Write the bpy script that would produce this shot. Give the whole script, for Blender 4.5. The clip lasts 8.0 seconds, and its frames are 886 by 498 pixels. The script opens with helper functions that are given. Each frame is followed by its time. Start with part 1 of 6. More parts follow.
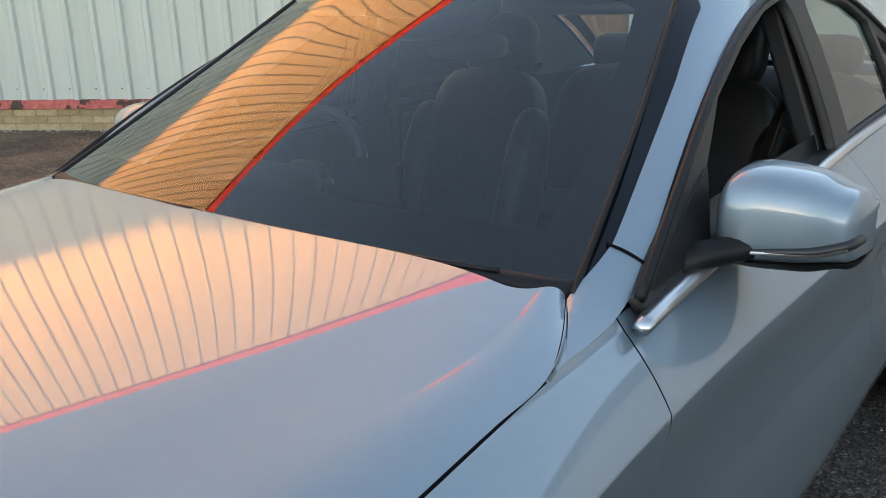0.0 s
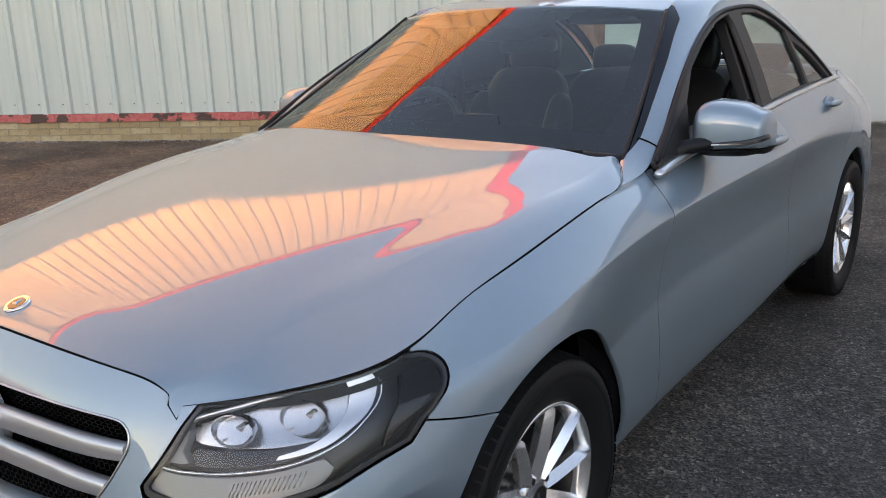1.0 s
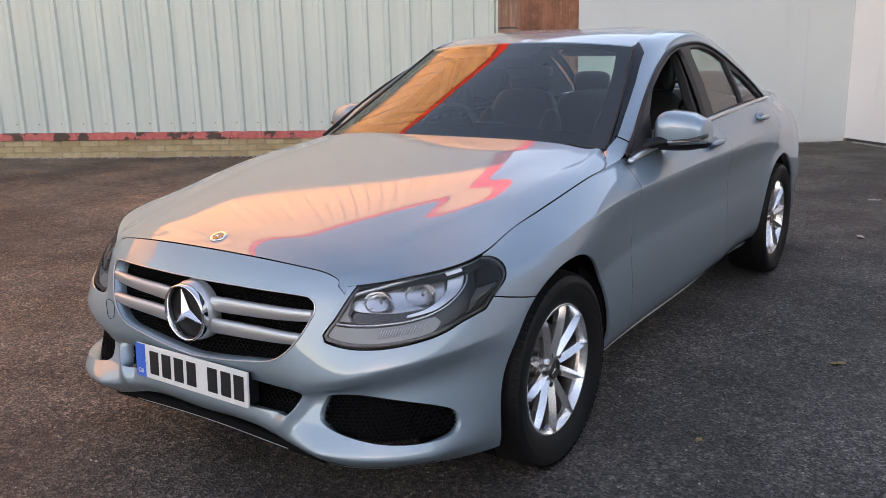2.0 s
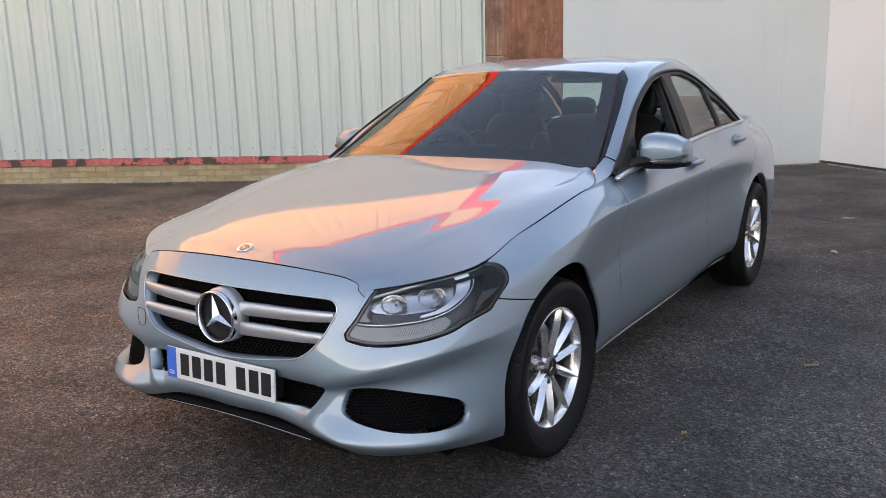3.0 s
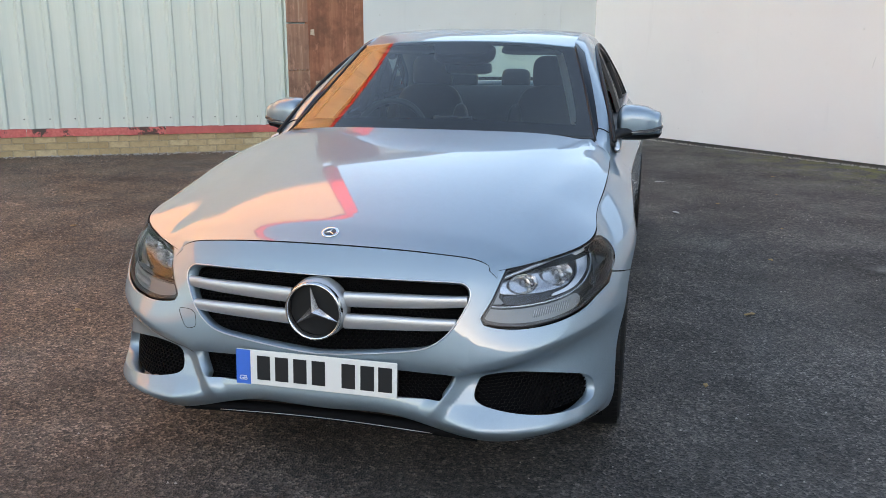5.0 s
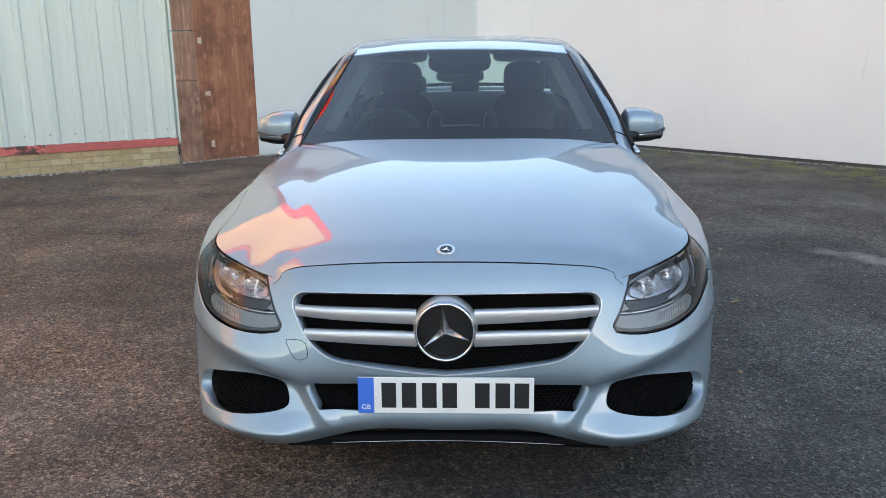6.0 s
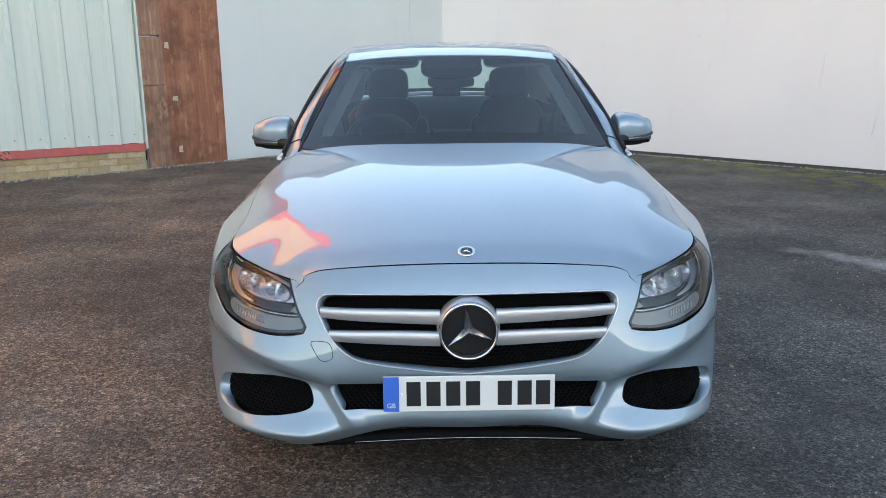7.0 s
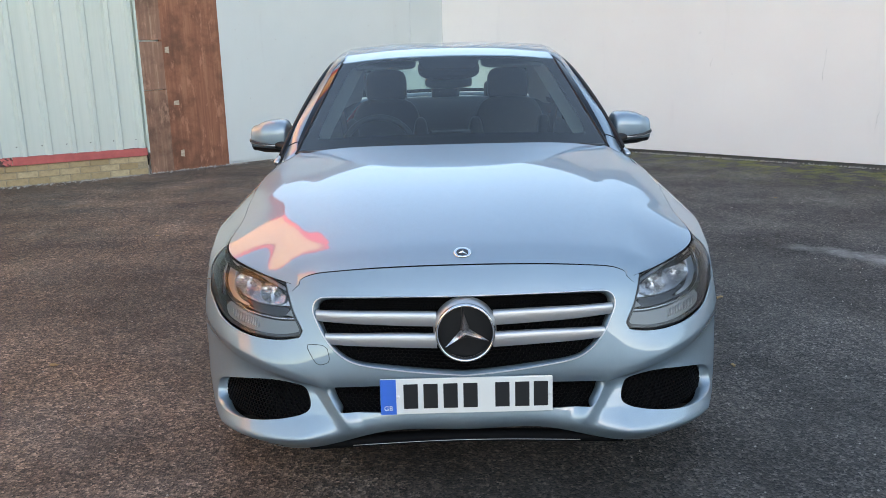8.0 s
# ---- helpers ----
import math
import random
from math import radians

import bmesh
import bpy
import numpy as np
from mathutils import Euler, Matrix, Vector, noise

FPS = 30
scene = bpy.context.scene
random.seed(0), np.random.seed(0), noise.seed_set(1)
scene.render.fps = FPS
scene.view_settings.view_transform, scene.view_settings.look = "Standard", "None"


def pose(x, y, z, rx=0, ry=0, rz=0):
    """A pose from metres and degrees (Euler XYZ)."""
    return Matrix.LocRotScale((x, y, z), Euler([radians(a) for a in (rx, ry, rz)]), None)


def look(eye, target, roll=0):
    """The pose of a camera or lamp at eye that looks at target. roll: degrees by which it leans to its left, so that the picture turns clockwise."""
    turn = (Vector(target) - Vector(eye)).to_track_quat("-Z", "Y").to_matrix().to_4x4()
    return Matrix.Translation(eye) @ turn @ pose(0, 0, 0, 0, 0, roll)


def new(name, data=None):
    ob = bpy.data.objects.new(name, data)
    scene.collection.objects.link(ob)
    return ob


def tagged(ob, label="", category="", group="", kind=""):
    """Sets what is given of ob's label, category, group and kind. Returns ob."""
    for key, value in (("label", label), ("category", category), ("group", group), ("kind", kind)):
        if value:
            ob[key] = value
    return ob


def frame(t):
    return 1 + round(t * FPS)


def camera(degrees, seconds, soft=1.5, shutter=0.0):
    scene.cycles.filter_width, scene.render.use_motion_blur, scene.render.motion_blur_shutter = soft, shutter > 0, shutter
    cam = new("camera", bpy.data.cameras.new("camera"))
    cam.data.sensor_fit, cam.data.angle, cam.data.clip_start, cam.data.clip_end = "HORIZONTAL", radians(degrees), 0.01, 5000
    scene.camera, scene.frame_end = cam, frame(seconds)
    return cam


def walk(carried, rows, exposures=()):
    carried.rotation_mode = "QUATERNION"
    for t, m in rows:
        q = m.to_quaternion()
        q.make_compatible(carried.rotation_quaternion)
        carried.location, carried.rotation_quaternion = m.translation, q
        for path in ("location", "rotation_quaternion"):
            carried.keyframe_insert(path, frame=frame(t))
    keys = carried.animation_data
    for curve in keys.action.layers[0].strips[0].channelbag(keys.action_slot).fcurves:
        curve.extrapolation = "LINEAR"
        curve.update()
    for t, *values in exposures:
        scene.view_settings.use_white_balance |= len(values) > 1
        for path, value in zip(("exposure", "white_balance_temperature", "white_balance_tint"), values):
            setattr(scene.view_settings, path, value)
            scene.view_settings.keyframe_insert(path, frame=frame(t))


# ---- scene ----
cam = camera(55.4, 8.0, 0.85)
PATH = [
    (0, (1.27, 0.536, 1.362), (0.061, 2.019, 0.778), -1.6),
    (0.5, (1.484, -0.031, 1.36), (0.292, 1.482, 0.821), -1.4),
    (1, (1.683, -0.618, 1.342), (0.526, 0.925, 0.816), -1.7),
    (1.5, (1.893, -1.146, 1.353), (0.765, 0.427, 0.848), -1.5),
    (1.7, (1.976, -1.331, 1.364), (0.856, 0.250, 0.872), -1.4),
    (2.8, (2.118, -1.822, 1.378), (1.044, -0.188, 0.961), -1.3),
    (3, (2.14, -1.823, 1.379), (1.058, -0.192, 0.968), -1.5),
    (3.5, (2.112, -1.83, 1.377), (1.05, -0.186, 0.963), -1.4),
    (4, (1.883, -1.939, 1.365), (0.941, -0.228, 0.938), -1.0),
    (4.2, (1.708, -2.034, 1.375), (0.847, -0.283, 0.934), -0.6),
    (5.3, (0.656, -2.271, 1.41), (0.337, -0.359, 0.917), 0.2),
    (5.5, (0.468, -2.3, 1.428), (0.23, -0.376, 0.936), 0.1),
    (6, (0.101, -2.299, 1.418), (0.014, -0.359, 0.938), -0.7),
    (6.5, (-0.085, -2.347, 1.428), (-0.086, -0.405, 0.95), -0.7),
    (7, (-0.099, -2.369, 1.43), (-0.079, -0.425, 0.958), -0.6),
    (7.5, (-0.083, -2.369, 1.431), (-0.066, -0.424, 0.964), -1.0),
    (8, (-0.07, -2.358, 1.429), (-0.062, -0.414, 0.959), -1.4),
]
walk(cam, [(t, look(eye, target, roll)) for t, eye, target, roll in PATH], [(0, 3.00, 9700, 24), (0.6, 2.98, 10400, 29), (1.7, 2.96, 9900, 37), (2.8, 3.03, 9900, 36), (4.2, 3.05, 9700, 34), (5.3, 3.16, 9100, 26), (8, 3.19, 8800, 25)])

# ---- daylight: low evening sun behind the camera, clear sky ----
SUN_AZ = Vector((0.30, -0.954, 0)).normalized()
SUN_EL = radians(5.0)
world = bpy.data.worlds.new("evening_sky")
scene.world = world
world.use_nodes = True
wn = world.node_tree
wn.nodes.clear()
w_out = wn.nodes.new("ShaderNodeOutputWorld")
w_bg = wn.nodes.new("ShaderNodeBackground")
w_sky = wn.nodes.new("ShaderNodeTexSky")
w_sky.sky_type = "NISHITA"
w_sky.sun_disc = False
w_sky.sun_elevation = SUN_EL
w_sky.sun_rotation = math.atan2(SUN_AZ.x, SUN_AZ.y)
w_sky.air_density = 1.0
w_sky.dust_density = 0.3
w_sky.ozone_density = 2.2
w_bg.inputs["Strength"].default_value = 0.15
wn.links.new(w_sky.outputs[0], w_bg.inputs["Color"])
wn.links.new(w_bg.outputs[0], w_out.inputs["Surface"])

sun_data = bpy.data.lights.new("sun", "SUN")
sun_data.energy = 2.05
sun_data.angle = radians(0.5)
sun_data.color = (1.0, 0.37, 0.058)
sun = new("sun", sun_data)
sun_from = Vector((SUN_AZ.x * math.cos(SUN_EL), SUN_AZ.y * math.cos(SUN_EL), math.sin(SUN_EL)))
sun.matrix_world = look(sun_from * 60, (0, 0, 0))


# ---- materials ----
class Nodes:
    """Short way to wire a node material."""

    def __init__(self, name, color, rough=0.5, metal=0.0, coat=0.0, spec=0.5):
        self.mat = bpy.data.materials.new(name)
        self.mat.use_nodes = True
        self.t = self.mat.node_tree
        self.b = self.t.nodes["Principled BSDF"]
        self.b.inputs["Base Color"].default_value = (*color, 1)
        self.b.inputs["Roughness"].default_value = rough
        self.b.inputs["Metallic"].default_value = metal
        self.b.inputs["Coat Weight"].default_value = coat
        self.b.inputs["Coat Roughness"].default_value = 0.02
        self.b.inputs["Specular IOR Level"].default_value = spec
        self.co = self.t.nodes.new("ShaderNodeTexCoord").outputs["Object"]

    def link(self, a, b):
        self.t.links.new(a, b)

    def set(self, key, out):
        self.link(out, self.b.inputs[key])

    def mapped(self, scale):
        m = self.t.nodes.new("ShaderNodeMapping")
        m.inputs["Scale"].default_value = scale
        self.link(self.co, m.inputs["Vector"])
        return m.outputs[0]

    def noise(self, scale, detail=4.0, rough=0.55, vec=None):
        n = self.t.nodes.new("ShaderNodeTexNoise")
        n.inputs["Scale"].default_value = scale
        n.inputs["Detail"].default_value = detail
        n.inputs["Roughness"].default_value = rough
        self.link(vec if vec is not None else self.co, n.inputs["Vector"])
        return n.outputs["Fac"]

    def voronoi(self, scale, feature="F1", out="Distance", vec=None):
        n = self.t.nodes.new("ShaderNodeTexVoronoi")
        n.feature = feature
        n.inputs["Scale"].default_value = scale
        self.link(vec if vec is not None else self.co, n.inputs["Vector"])
        return n.outputs[out]

    def ramp(self, fac, stops):
        r = self.t.nodes.new("ShaderNodeValToRGB")
        e = r.color_ramp.elements
        while len(e) < len(stops):
            e.new(0.5)
        for el, (p, c) in zip(e, stops):
            el.position = p
            el.color = (*c, 1) if len(c) == 3 else c
        self.link(fac, r.inputs[0])
        return r.outputs[0]

    def mix(self, fac, a, b, blend="MIX"):
        m = self.t.nodes.new("ShaderNodeMix")
        m.data_type = "RGBA"
        m.blend_type = blend
        for sock, val in ((m.inputs[0], fac), (m.inputs[6], a), (m.inputs[7], b)):
            if isinstance(val, (int, float)):
                sock.default_value = val
            elif isinstance(val, tuple):
                sock.default_value = (*val, 1)
            else:
                self.link(val, sock)
        return m.outputs[2]

    def math(self, op, a, b=0.0):
        m = self.t.nodes.new("ShaderNodeMath")
        m.operation = op
        for sock, val in zip(m.inputs, (a, b)):
            if isinstance(val, (int, float)):
                sock.default_value = val
            else:
                self.link(val, sock)
        return m.outputs[0]

    def bump(self, height, strength=0.3, dist=0.01):
        n = self.t.nodes.new("ShaderNodeBump")
        n.inputs["Strength"].default_value = strength
        n.inputs["Distance"].default_value = dist
        self.link(height, n.inputs["Height"])
        self.link(n.outputs[0], self.b.inputs["Normal"])

    def each(self):
        return self.t.nodes.new("ShaderNodeObjectInfo").outputs["Random"]

    def axis(self, i):
        s = self.t.nodes.new("ShaderNodeSeparateXYZ")
        self.link(self.co, s.inputs[0])
        return s.outputs[i]


def grey(v):
    return (v, v, v)


def simple(name, color, rough=0.5, metal=0.0, coat=0.0, grain=0.0, scale=200.0, spec=0.5):
    n = Nodes(name, color, rough, metal, coat, spec)
    if grain:
        f = n.noise(scale)
        n.set("Base Color", n.ramp(f, [(0.3, tuple(c * (1 - grain) for c in color)), (0.7, tuple(min(1, c * (1 + grain)) for c in color))]))
        n.bump(f, grain * 0.5, 0.002)
    return n.mat


def paint_material():
    n = Nodes("silver_metallic_paint", (0.24, 0.32, 0.37), 0.56, 0.85, 0.92)
    fine = n.voronoi(1900, out="Color")
    wide = n.noise(2.2, 3)
    col = n.ramp(fine, [(0.0, (0.212, 0.302, 0.356)), (1.0, (0.272, 0.377, 0.440))])
    n.set("Base Color", n.mix(n.math("MULTIPLY", wide, 0.10), col, (0.228, 0.29, 0.325)))
    n.set("Roughness", n.ramp(n.noise(40, 3), [(0.3, grey(0.55)), (0.7, grey(0.59))]))
    n.b.inputs["Coat Roughness"].default_value = 0.012
    n.b.inputs["Coat IOR"].default_value = 1.8
    return n.mat


def glass_material(name, tint, rough=0.0, veil=0.05, ior=1.95):
    """Thin pane: tinted see-through with mirror gloss by Fresnel."""
    m = bpy.data.materials.new(name)
    m.use_nodes = True
    t = m.node_tree
    t.nodes.clear()
    out = t.nodes.new("ShaderNodeOutputMaterial")
    mixer = t.nodes.new("ShaderNodeMixShader")
    clear = t.nodes.new("ShaderNodeBsdfTransparent")
    clear.inputs[0].default_value = (*tint, 1)
    gloss = t.nodes.new("ShaderNodeBsdfGlossy")
    gloss.inputs["Roughness"].default_value = rough
    fres = t.nodes.new("ShaderNodeFresnel")
    fres.inputs["IOR"].default_value = ior
    # teal film: thin dust plus the reflected sky haze, put into one colour
    dust_haze = t.nodes.new("ShaderNodeBsdfDiffuse")
    dust_haze.inputs[0].default_value = (0.48, 0.62, 0.60, 1)
    film = t.nodes.new("ShaderNodeMixShader")
    film.inputs[0].default_value = veil
    t.links.new(clear.outputs[0], film.inputs[1])
    t.links.new(dust_haze.outputs[0], film.inputs[2])
    t.links.new(fres.outputs[0], mixer.inputs[0])
    t.links.new(film.outputs[0], mixer.inputs[1])
    t.links.new(gloss.outputs[0], mixer.inputs[2])
    t.links.new(mixer.outputs[0], out.inputs["Surface"])
    return m


def asphalt_material():
    n = Nodes("worn_asphalt", grey(0.05), 0.85, spec=0.4)
    chips = n.voronoi(115, out="Color")
    chip_d = n.voronoi(115)
    sep = n.t.nodes.new("ShaderNodeSeparateColor")
    n.link(chips, sep.inputs[0])
    stone = n.ramp(sep.outputs[0], [(0.0, (0.0135, 0.0120, 0.0108)), (0.5, (0.072, 0.0635, 0.056)), (0.86, (0.142, 0.126, 0.111)), (1.0, (0.235, 0.210, 0.187))])
    clump = n.t.nodes.new("ShaderNodeSeparateColor")
    n.link(n.voronoi(42, out="Color"), clump.inputs[0])
    stone = n.mix(1.0, stone, n.ramp(clump.outputs[1], [(0.0, grey(0.66)), (0.6, grey(1.0)), (1.0, grey(1.4))]), "MULTIPLY")
    fine = n.noise(340, 3)
    stone = n.mix(n.math("MULTIPLY", fine, 0.6), stone, (0.03, 0.03, 0.031))
    broad = n.ramp(n.noise(0.55, 5), [(0.38, grey(0.80)), (0.62, grey(1.46))])
    patch = n.ramp(n.noise(1.9, 6, 0.62), [(0.35, grey(0.70)), (0.66, grey(1.26))])
    col = n.mix(1.0, n.mix(1.0, stone, broad, "MULTIPLY"), patch, "MULTIPLY")
    oil = n.ramp(n.noise(1.15, 4, 0.6, n.mapped((1, 1.3, 1))), [(0.66, grey(0)), (0.78, grey(0.75))])
    col = n.mix(oil, col, (0.016, 0.016, 0.017))
    # warm bounce of the sunlit clad wall, put into the colour on its side
    side = n.ramp(n.math("MULTIPLY", n.math("ADD", n.axis(0), -0.6), -0.34), [(0.0, grey(0)), (0.9, grey(1))])
    bounce_mottle = n.ramp(n.noise(1.4, 6, 0.65), [(0.34, grey(0.35)), (0.62, grey(0.9))])
    col = n.mix(n.math("MULTIPLY", side, bounce_mottle), col, n.mix(1.0, col, (2.2, 1.52, 1.12), "MULTIPLY"))
    # moss along the foot of the white wall
    y0 = n.t.nodes.new("ShaderNodeVectorMath")
    y0.operation = "DOT_PRODUCT"
    y0.inputs[1].default_value = (0.658, 0.753, 0)
    n.link(n.co, y0.inputs[0])
    band = n.math("SUBTRACT", y0.outputs["Value"], 6.3)
    band = n.ramp(n.math("DIVIDE", band, 2.0), [(0.0, grey(0)), (0.4, grey(0.35)), (0.75, grey(1.0)), (1.0, grey(0.9))])
    band = n.math("MULTIPLY", band, n.ramp(n.math("MULTIPLY", n.axis(0), 0.2), [(0.3, grey(0.1)), (0.75, grey(1.0))]))
    tuft = n.ramp(n.noise(3.2, 6, 0.7), [(0.47, grey(0)), (0.57, grey(0.95))])
    col = n.mix(n.math("MULTIPLY", band, tuft), col, n.ramp(n.noise(60, 3), [(0.3, (0.075, 0.085, 0.018)), (0.75, (0.24, 0.245, 0.04))]))
    # pale streak: the sheen of a wet patch painted into the colour
    place = n.t.nodes.new("ShaderNodeMapping")
    place.vector_type = "TEXTURE"
    place.inputs["Location"].default_value = (3.0, 2.78, 0)
    place.inputs["Rotation"].default_value = (0, 0, radians(-44))
    place.inputs["Scale"].default_value = (1.0, 0.17, 1)
    n.link(n.co, place.inputs["Vector"])
    dist = n.t.nodes.new("ShaderNodeVectorMath")
    dist.operation = "LENGTH"
    n.link(place.outputs[0], dist.inputs[0])
    wob = n.math("ADD", dist.outputs["Value"], n.math("MULTIPLY", n.math("SUBTRACT", n.noise(2.6, 6, 0.65), 0.5), 2.2))
    wet_sheen = n.ramp(wob, [(0.25, grey(0.9)), (0.6, grey(0.5)), (1.0, grey(0.0))])
    col = n.mix(wet_sheen, col, n.ramp(n.noise(30, 4), [(0.3, (0.20, 0.195, 0.185)), (0.7, (0.36, 0.35, 0.335))]))
    n.set("Base Color", col)
    n.set("Roughness", n.ramp(n.noise(1.3, 5), [(0.35, grey(0.58)), (0.65, grey(0.85))]))
    n.bump(n.math("ADD", n.math("MULTIPLY", chip_d, 1.0), n.math("MULTIPLY", fine, 0.4)), 1.0, 0.006)
    return n.mat


def cladding_material():
    n = Nodes("pale_green_cladding", (0.62, 0.66, 0.62), 0.42)
    run = n.noise(1.0, 5, 0.6, n.mapped((9, 9, 0.25)))
    wide = n.noise(0.5, 4)
    col = n.ramp(run, [(0.3, (0.44, 0.525, 0.485)), (0.5, (0.505, 0.58, 0.535)), (0.75, (0.555, 0.62, 0.575))])
    col = n.mix(n.ramp(wide, [(0.4, grey(0)), (0.75, grey(0.3))]), col, (0.60, 0.61, 0.55))
    streak = n.ramp(n.noise(1.0, 6, 0.7, n.mapped((5.5, 5.5, 0.12))), [(0.60, grey(0)), (0.72, grey(0.75))])
    speck = n.ramp(n.noise(45, 4), [(0.45, grey(0.2)), (0.6, grey(1.0))])
    col = n.mix(n.math("MULTIPLY", streak, speck), col, (0.30, 0.265, 0.19))
    n.set("Base Color", col)
    n.bump(n.noise(14, 3), 0.08, 0.01)
    return n.mat


def render_material(name, base, warm):
    n = Nodes(name, base, 0.75)
    col = n.ramp(n.noise(0.7, 5), [(0.3, base), (0.7, warm)])
    dirt = n.ramp(n.noise(1.0, 6, 0.68, n.mapped((3, 3, 0.35))), [(0.62, grey(0)), (0.8, grey(0.28))])
    col = n.mix(dirt, col, tuple(c * 0.72 for c in base))
    dots = n.ramp(n.noise(23, 2), [(0.735, grey(0)), (0.76, grey(0.5))])
    col = n.mix(dots, col, (0.32, 0.31, 0.29))
    n.set("Base Color", col)
    n.bump(n.noise(90, 4), 0.12, 0.004)
    return n.mat


def board_material(name, a, b, c):
    n = Nodes(name, a, 0.7)
    grain = n.noise(1.0, 6, 0.65, n.mapped((26, 26, 1.3)))
    col = n.ramp(grain, [(0.3, b), (0.52, a), (0.75, c)])
    worn = n.ramp(n.noise(1.7, 7, 0.72), [(0.47, grey(0)), (0.62, grey(0.8))])
    col = n.mix(worn, col, tuple(x * 0.42 for x in a))
    scuff = n.ramp(n.noise(1.0, 7, 0.75, n.mapped((7, 7, 2.2))), [(0.57, grey(0)), (0.63, grey(0.6))])
    col = n.mix(scuff, col, tuple(min(1, x * 1.55 + .03) for x in a))
    pale = n.ramp(n.noise(4.1, 5, 0.7), [(0.69, grey(0)), (0.72, grey(0.55))])
    col = n.mix(pale, col, (0.48, 0.40, 0.34))
    n.set("Base Color", col)
    n.bump(grain, 0.3, 0.004)
    return n.mat


def brick_material():
    n = Nodes("buff_brick", (0.42, 0.31, 0.17), 0.85)
    col = n.ramp(n.each(), [(0.0, (0.36, 0.26, 0.14)), (0.5, (0.45, 0.335, 0.19)), (1.0, (0.50, 0.40, 0.25))])
    f = n.noise(28, 5)
    col = n.mix(n.ramp(f, [(0.4, grey(0)), (0.75, grey(0.5))]), col, (0.24, 0.18, 0.11))
    n.set("Base Color", col)
    n.bump(f, 0.4, 0.006)
    return n.mat


def flaking_red():
    n = Nodes("flaking_red_paint", (0.55, 0.10, 0.09), 0.55)
    f = n.noise(5.5, 6, 0.7)
    col = n.ramp(n.noise(30, 3), [(0.3, (0.50, 0.09, 0.085)), (0.7, (0.66, 0.16, 0.14))])
    col = n.mix(n.ramp(f, [(0.53, grey(0)), (0.56, grey(1))]), col, (0.07, 0.035, 0.028))
    n.set("Base Color", col)
    n.bump(f, 0.4, 0.01)
    return n.mat


PAINT = paint_material()
ASPHALT = asphalt_material()
CLADDING = cladding_material()
WHITE_WALL = render_material("white_render", (0.79, 0.762, 0.75), (0.84, 0.81, 0.79))
PALE_WALL = render_material("pale_grey_render", (0.495, 0.555, 0.56), (0.555, 0.61, 0.61))
BLIND_WALL = render_material("dull_yard_render", (0.52, 0.50, 0.47), (0.60, 0.57, 0.54))
BOARD_RED = board_material("red_stained_ply", (0.29, 0.110, 0.060), (0.20, 0.072, 0.042), (0.36, 0.155, 0.088))
BOARD_BROWN = board_material("brown_offcut_ply", (0.27, 0.135, 0.088), (0.20, 0.105, 0.07), (0.42, 0.27, 0.19))
BRICK = brick_material()
MORTAR = simple("grey_mortar", (0.33, 0.27, 0.18), 0.9, grain=0.25, scale=60)
RED_TRIM = flaking_red()
RED_FADED = simple("faded_red_paint", (0.50, 0.105, 0.095), 0.6, grain=0.12, scale=14)
CAP_GREY = simple("grey_wall_cap", (0.30, 0.32, 0.34), 0.5, grain=0.1, scale=20)
WHITE_CLAD = simple("white_ribbed_metal", (0.74, 0.73, 0.71), 0.42, grain=0.06, scale=6)
RED_CAP = simple("red_roof_trim", (0.62, 0.05, 0.03), 0.45, grain=0.1, scale=20)
GLASS = glass_material("tinted_glass", (0.74, 0.89, 0.84), veil=0.012, ior=1.74)
GLASS_SIDE = glass_material("dark_side_glass", (0.50, 0.60, 0.56), veil=0.012, ior=1.95)
GLASS_REAR = glass_material("rear_tinted_glass", (0.74, 0.88, 0.83), veil=0.01, ior=1.45)
LENS = glass_material("clear_lamp_lens", (0.96, 0.97, 0.98), veil=0.003, ior=1.42)
BLACK_GLOSS = simple("black_gloss", (0.012, 0.012, 0.014), 0.12, coat=0.5)
CERAMIC = simple("black_glass_border", (0.005, 0.008, 0.012), 0.08, spec=0.25)
GRID_BLACK = simple("black_grid_plastic", (0.003, 0.003, 0.0034), 0.7, spec=0.1)
BLACK_PLASTIC = simple("black_plastic", (0.008, 0.008, 0.009), 0.5, grain=0.2, scale=500, spec=0.3)
PILLAR_TRIM = simple("dull_black_pillar_trim", (0.018, 0.0175, 0.018), 0.5, grain=0.1, scale=300)
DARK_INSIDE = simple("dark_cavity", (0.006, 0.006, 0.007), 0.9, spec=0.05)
RUBBER = simple("tyre_rubber", (0.008, 0.008, 0.0085), 0.6, grain=0.3, scale=160, spec=0.25)
CHROME = simple("chrome", (0.80, 0.80, 0.80), 0.06, 1.0)
STAR = simple("bright_star_metal", (0.86, 0.86, 0.87), 0.24, 1.0)
SATIN = simple("satin_silver_trim", (0.60, 0.60, 0.61), 0.28, 1.0)
ALLOY = simple("silver_alloy", (0.76, 0.77, 0.78), 0.22, 0.85, coat=0.6)
DISC = simple("brake_steel", (0.12, 0.115, 0.11), 0.38, 1.0, grain=0.1, scale=90)
LAMP_GREY = simple("lamp_grey_bezel", (0.23, 0.24, 0.24), 0.34, 0.2)
LAMP_SMOKE = simple("lamp_smoke_bezel", (0.013, 0.012, 0.012), 0.22)
REFLECTOR = simple("chrome_reflector", (0.52, 0.53, 0.54), 0.22, 0.9)
CHROME_DULL = simple("dull_chrome_bowl", (0.90, 0.91, 0.92), 0.20, 1.0)
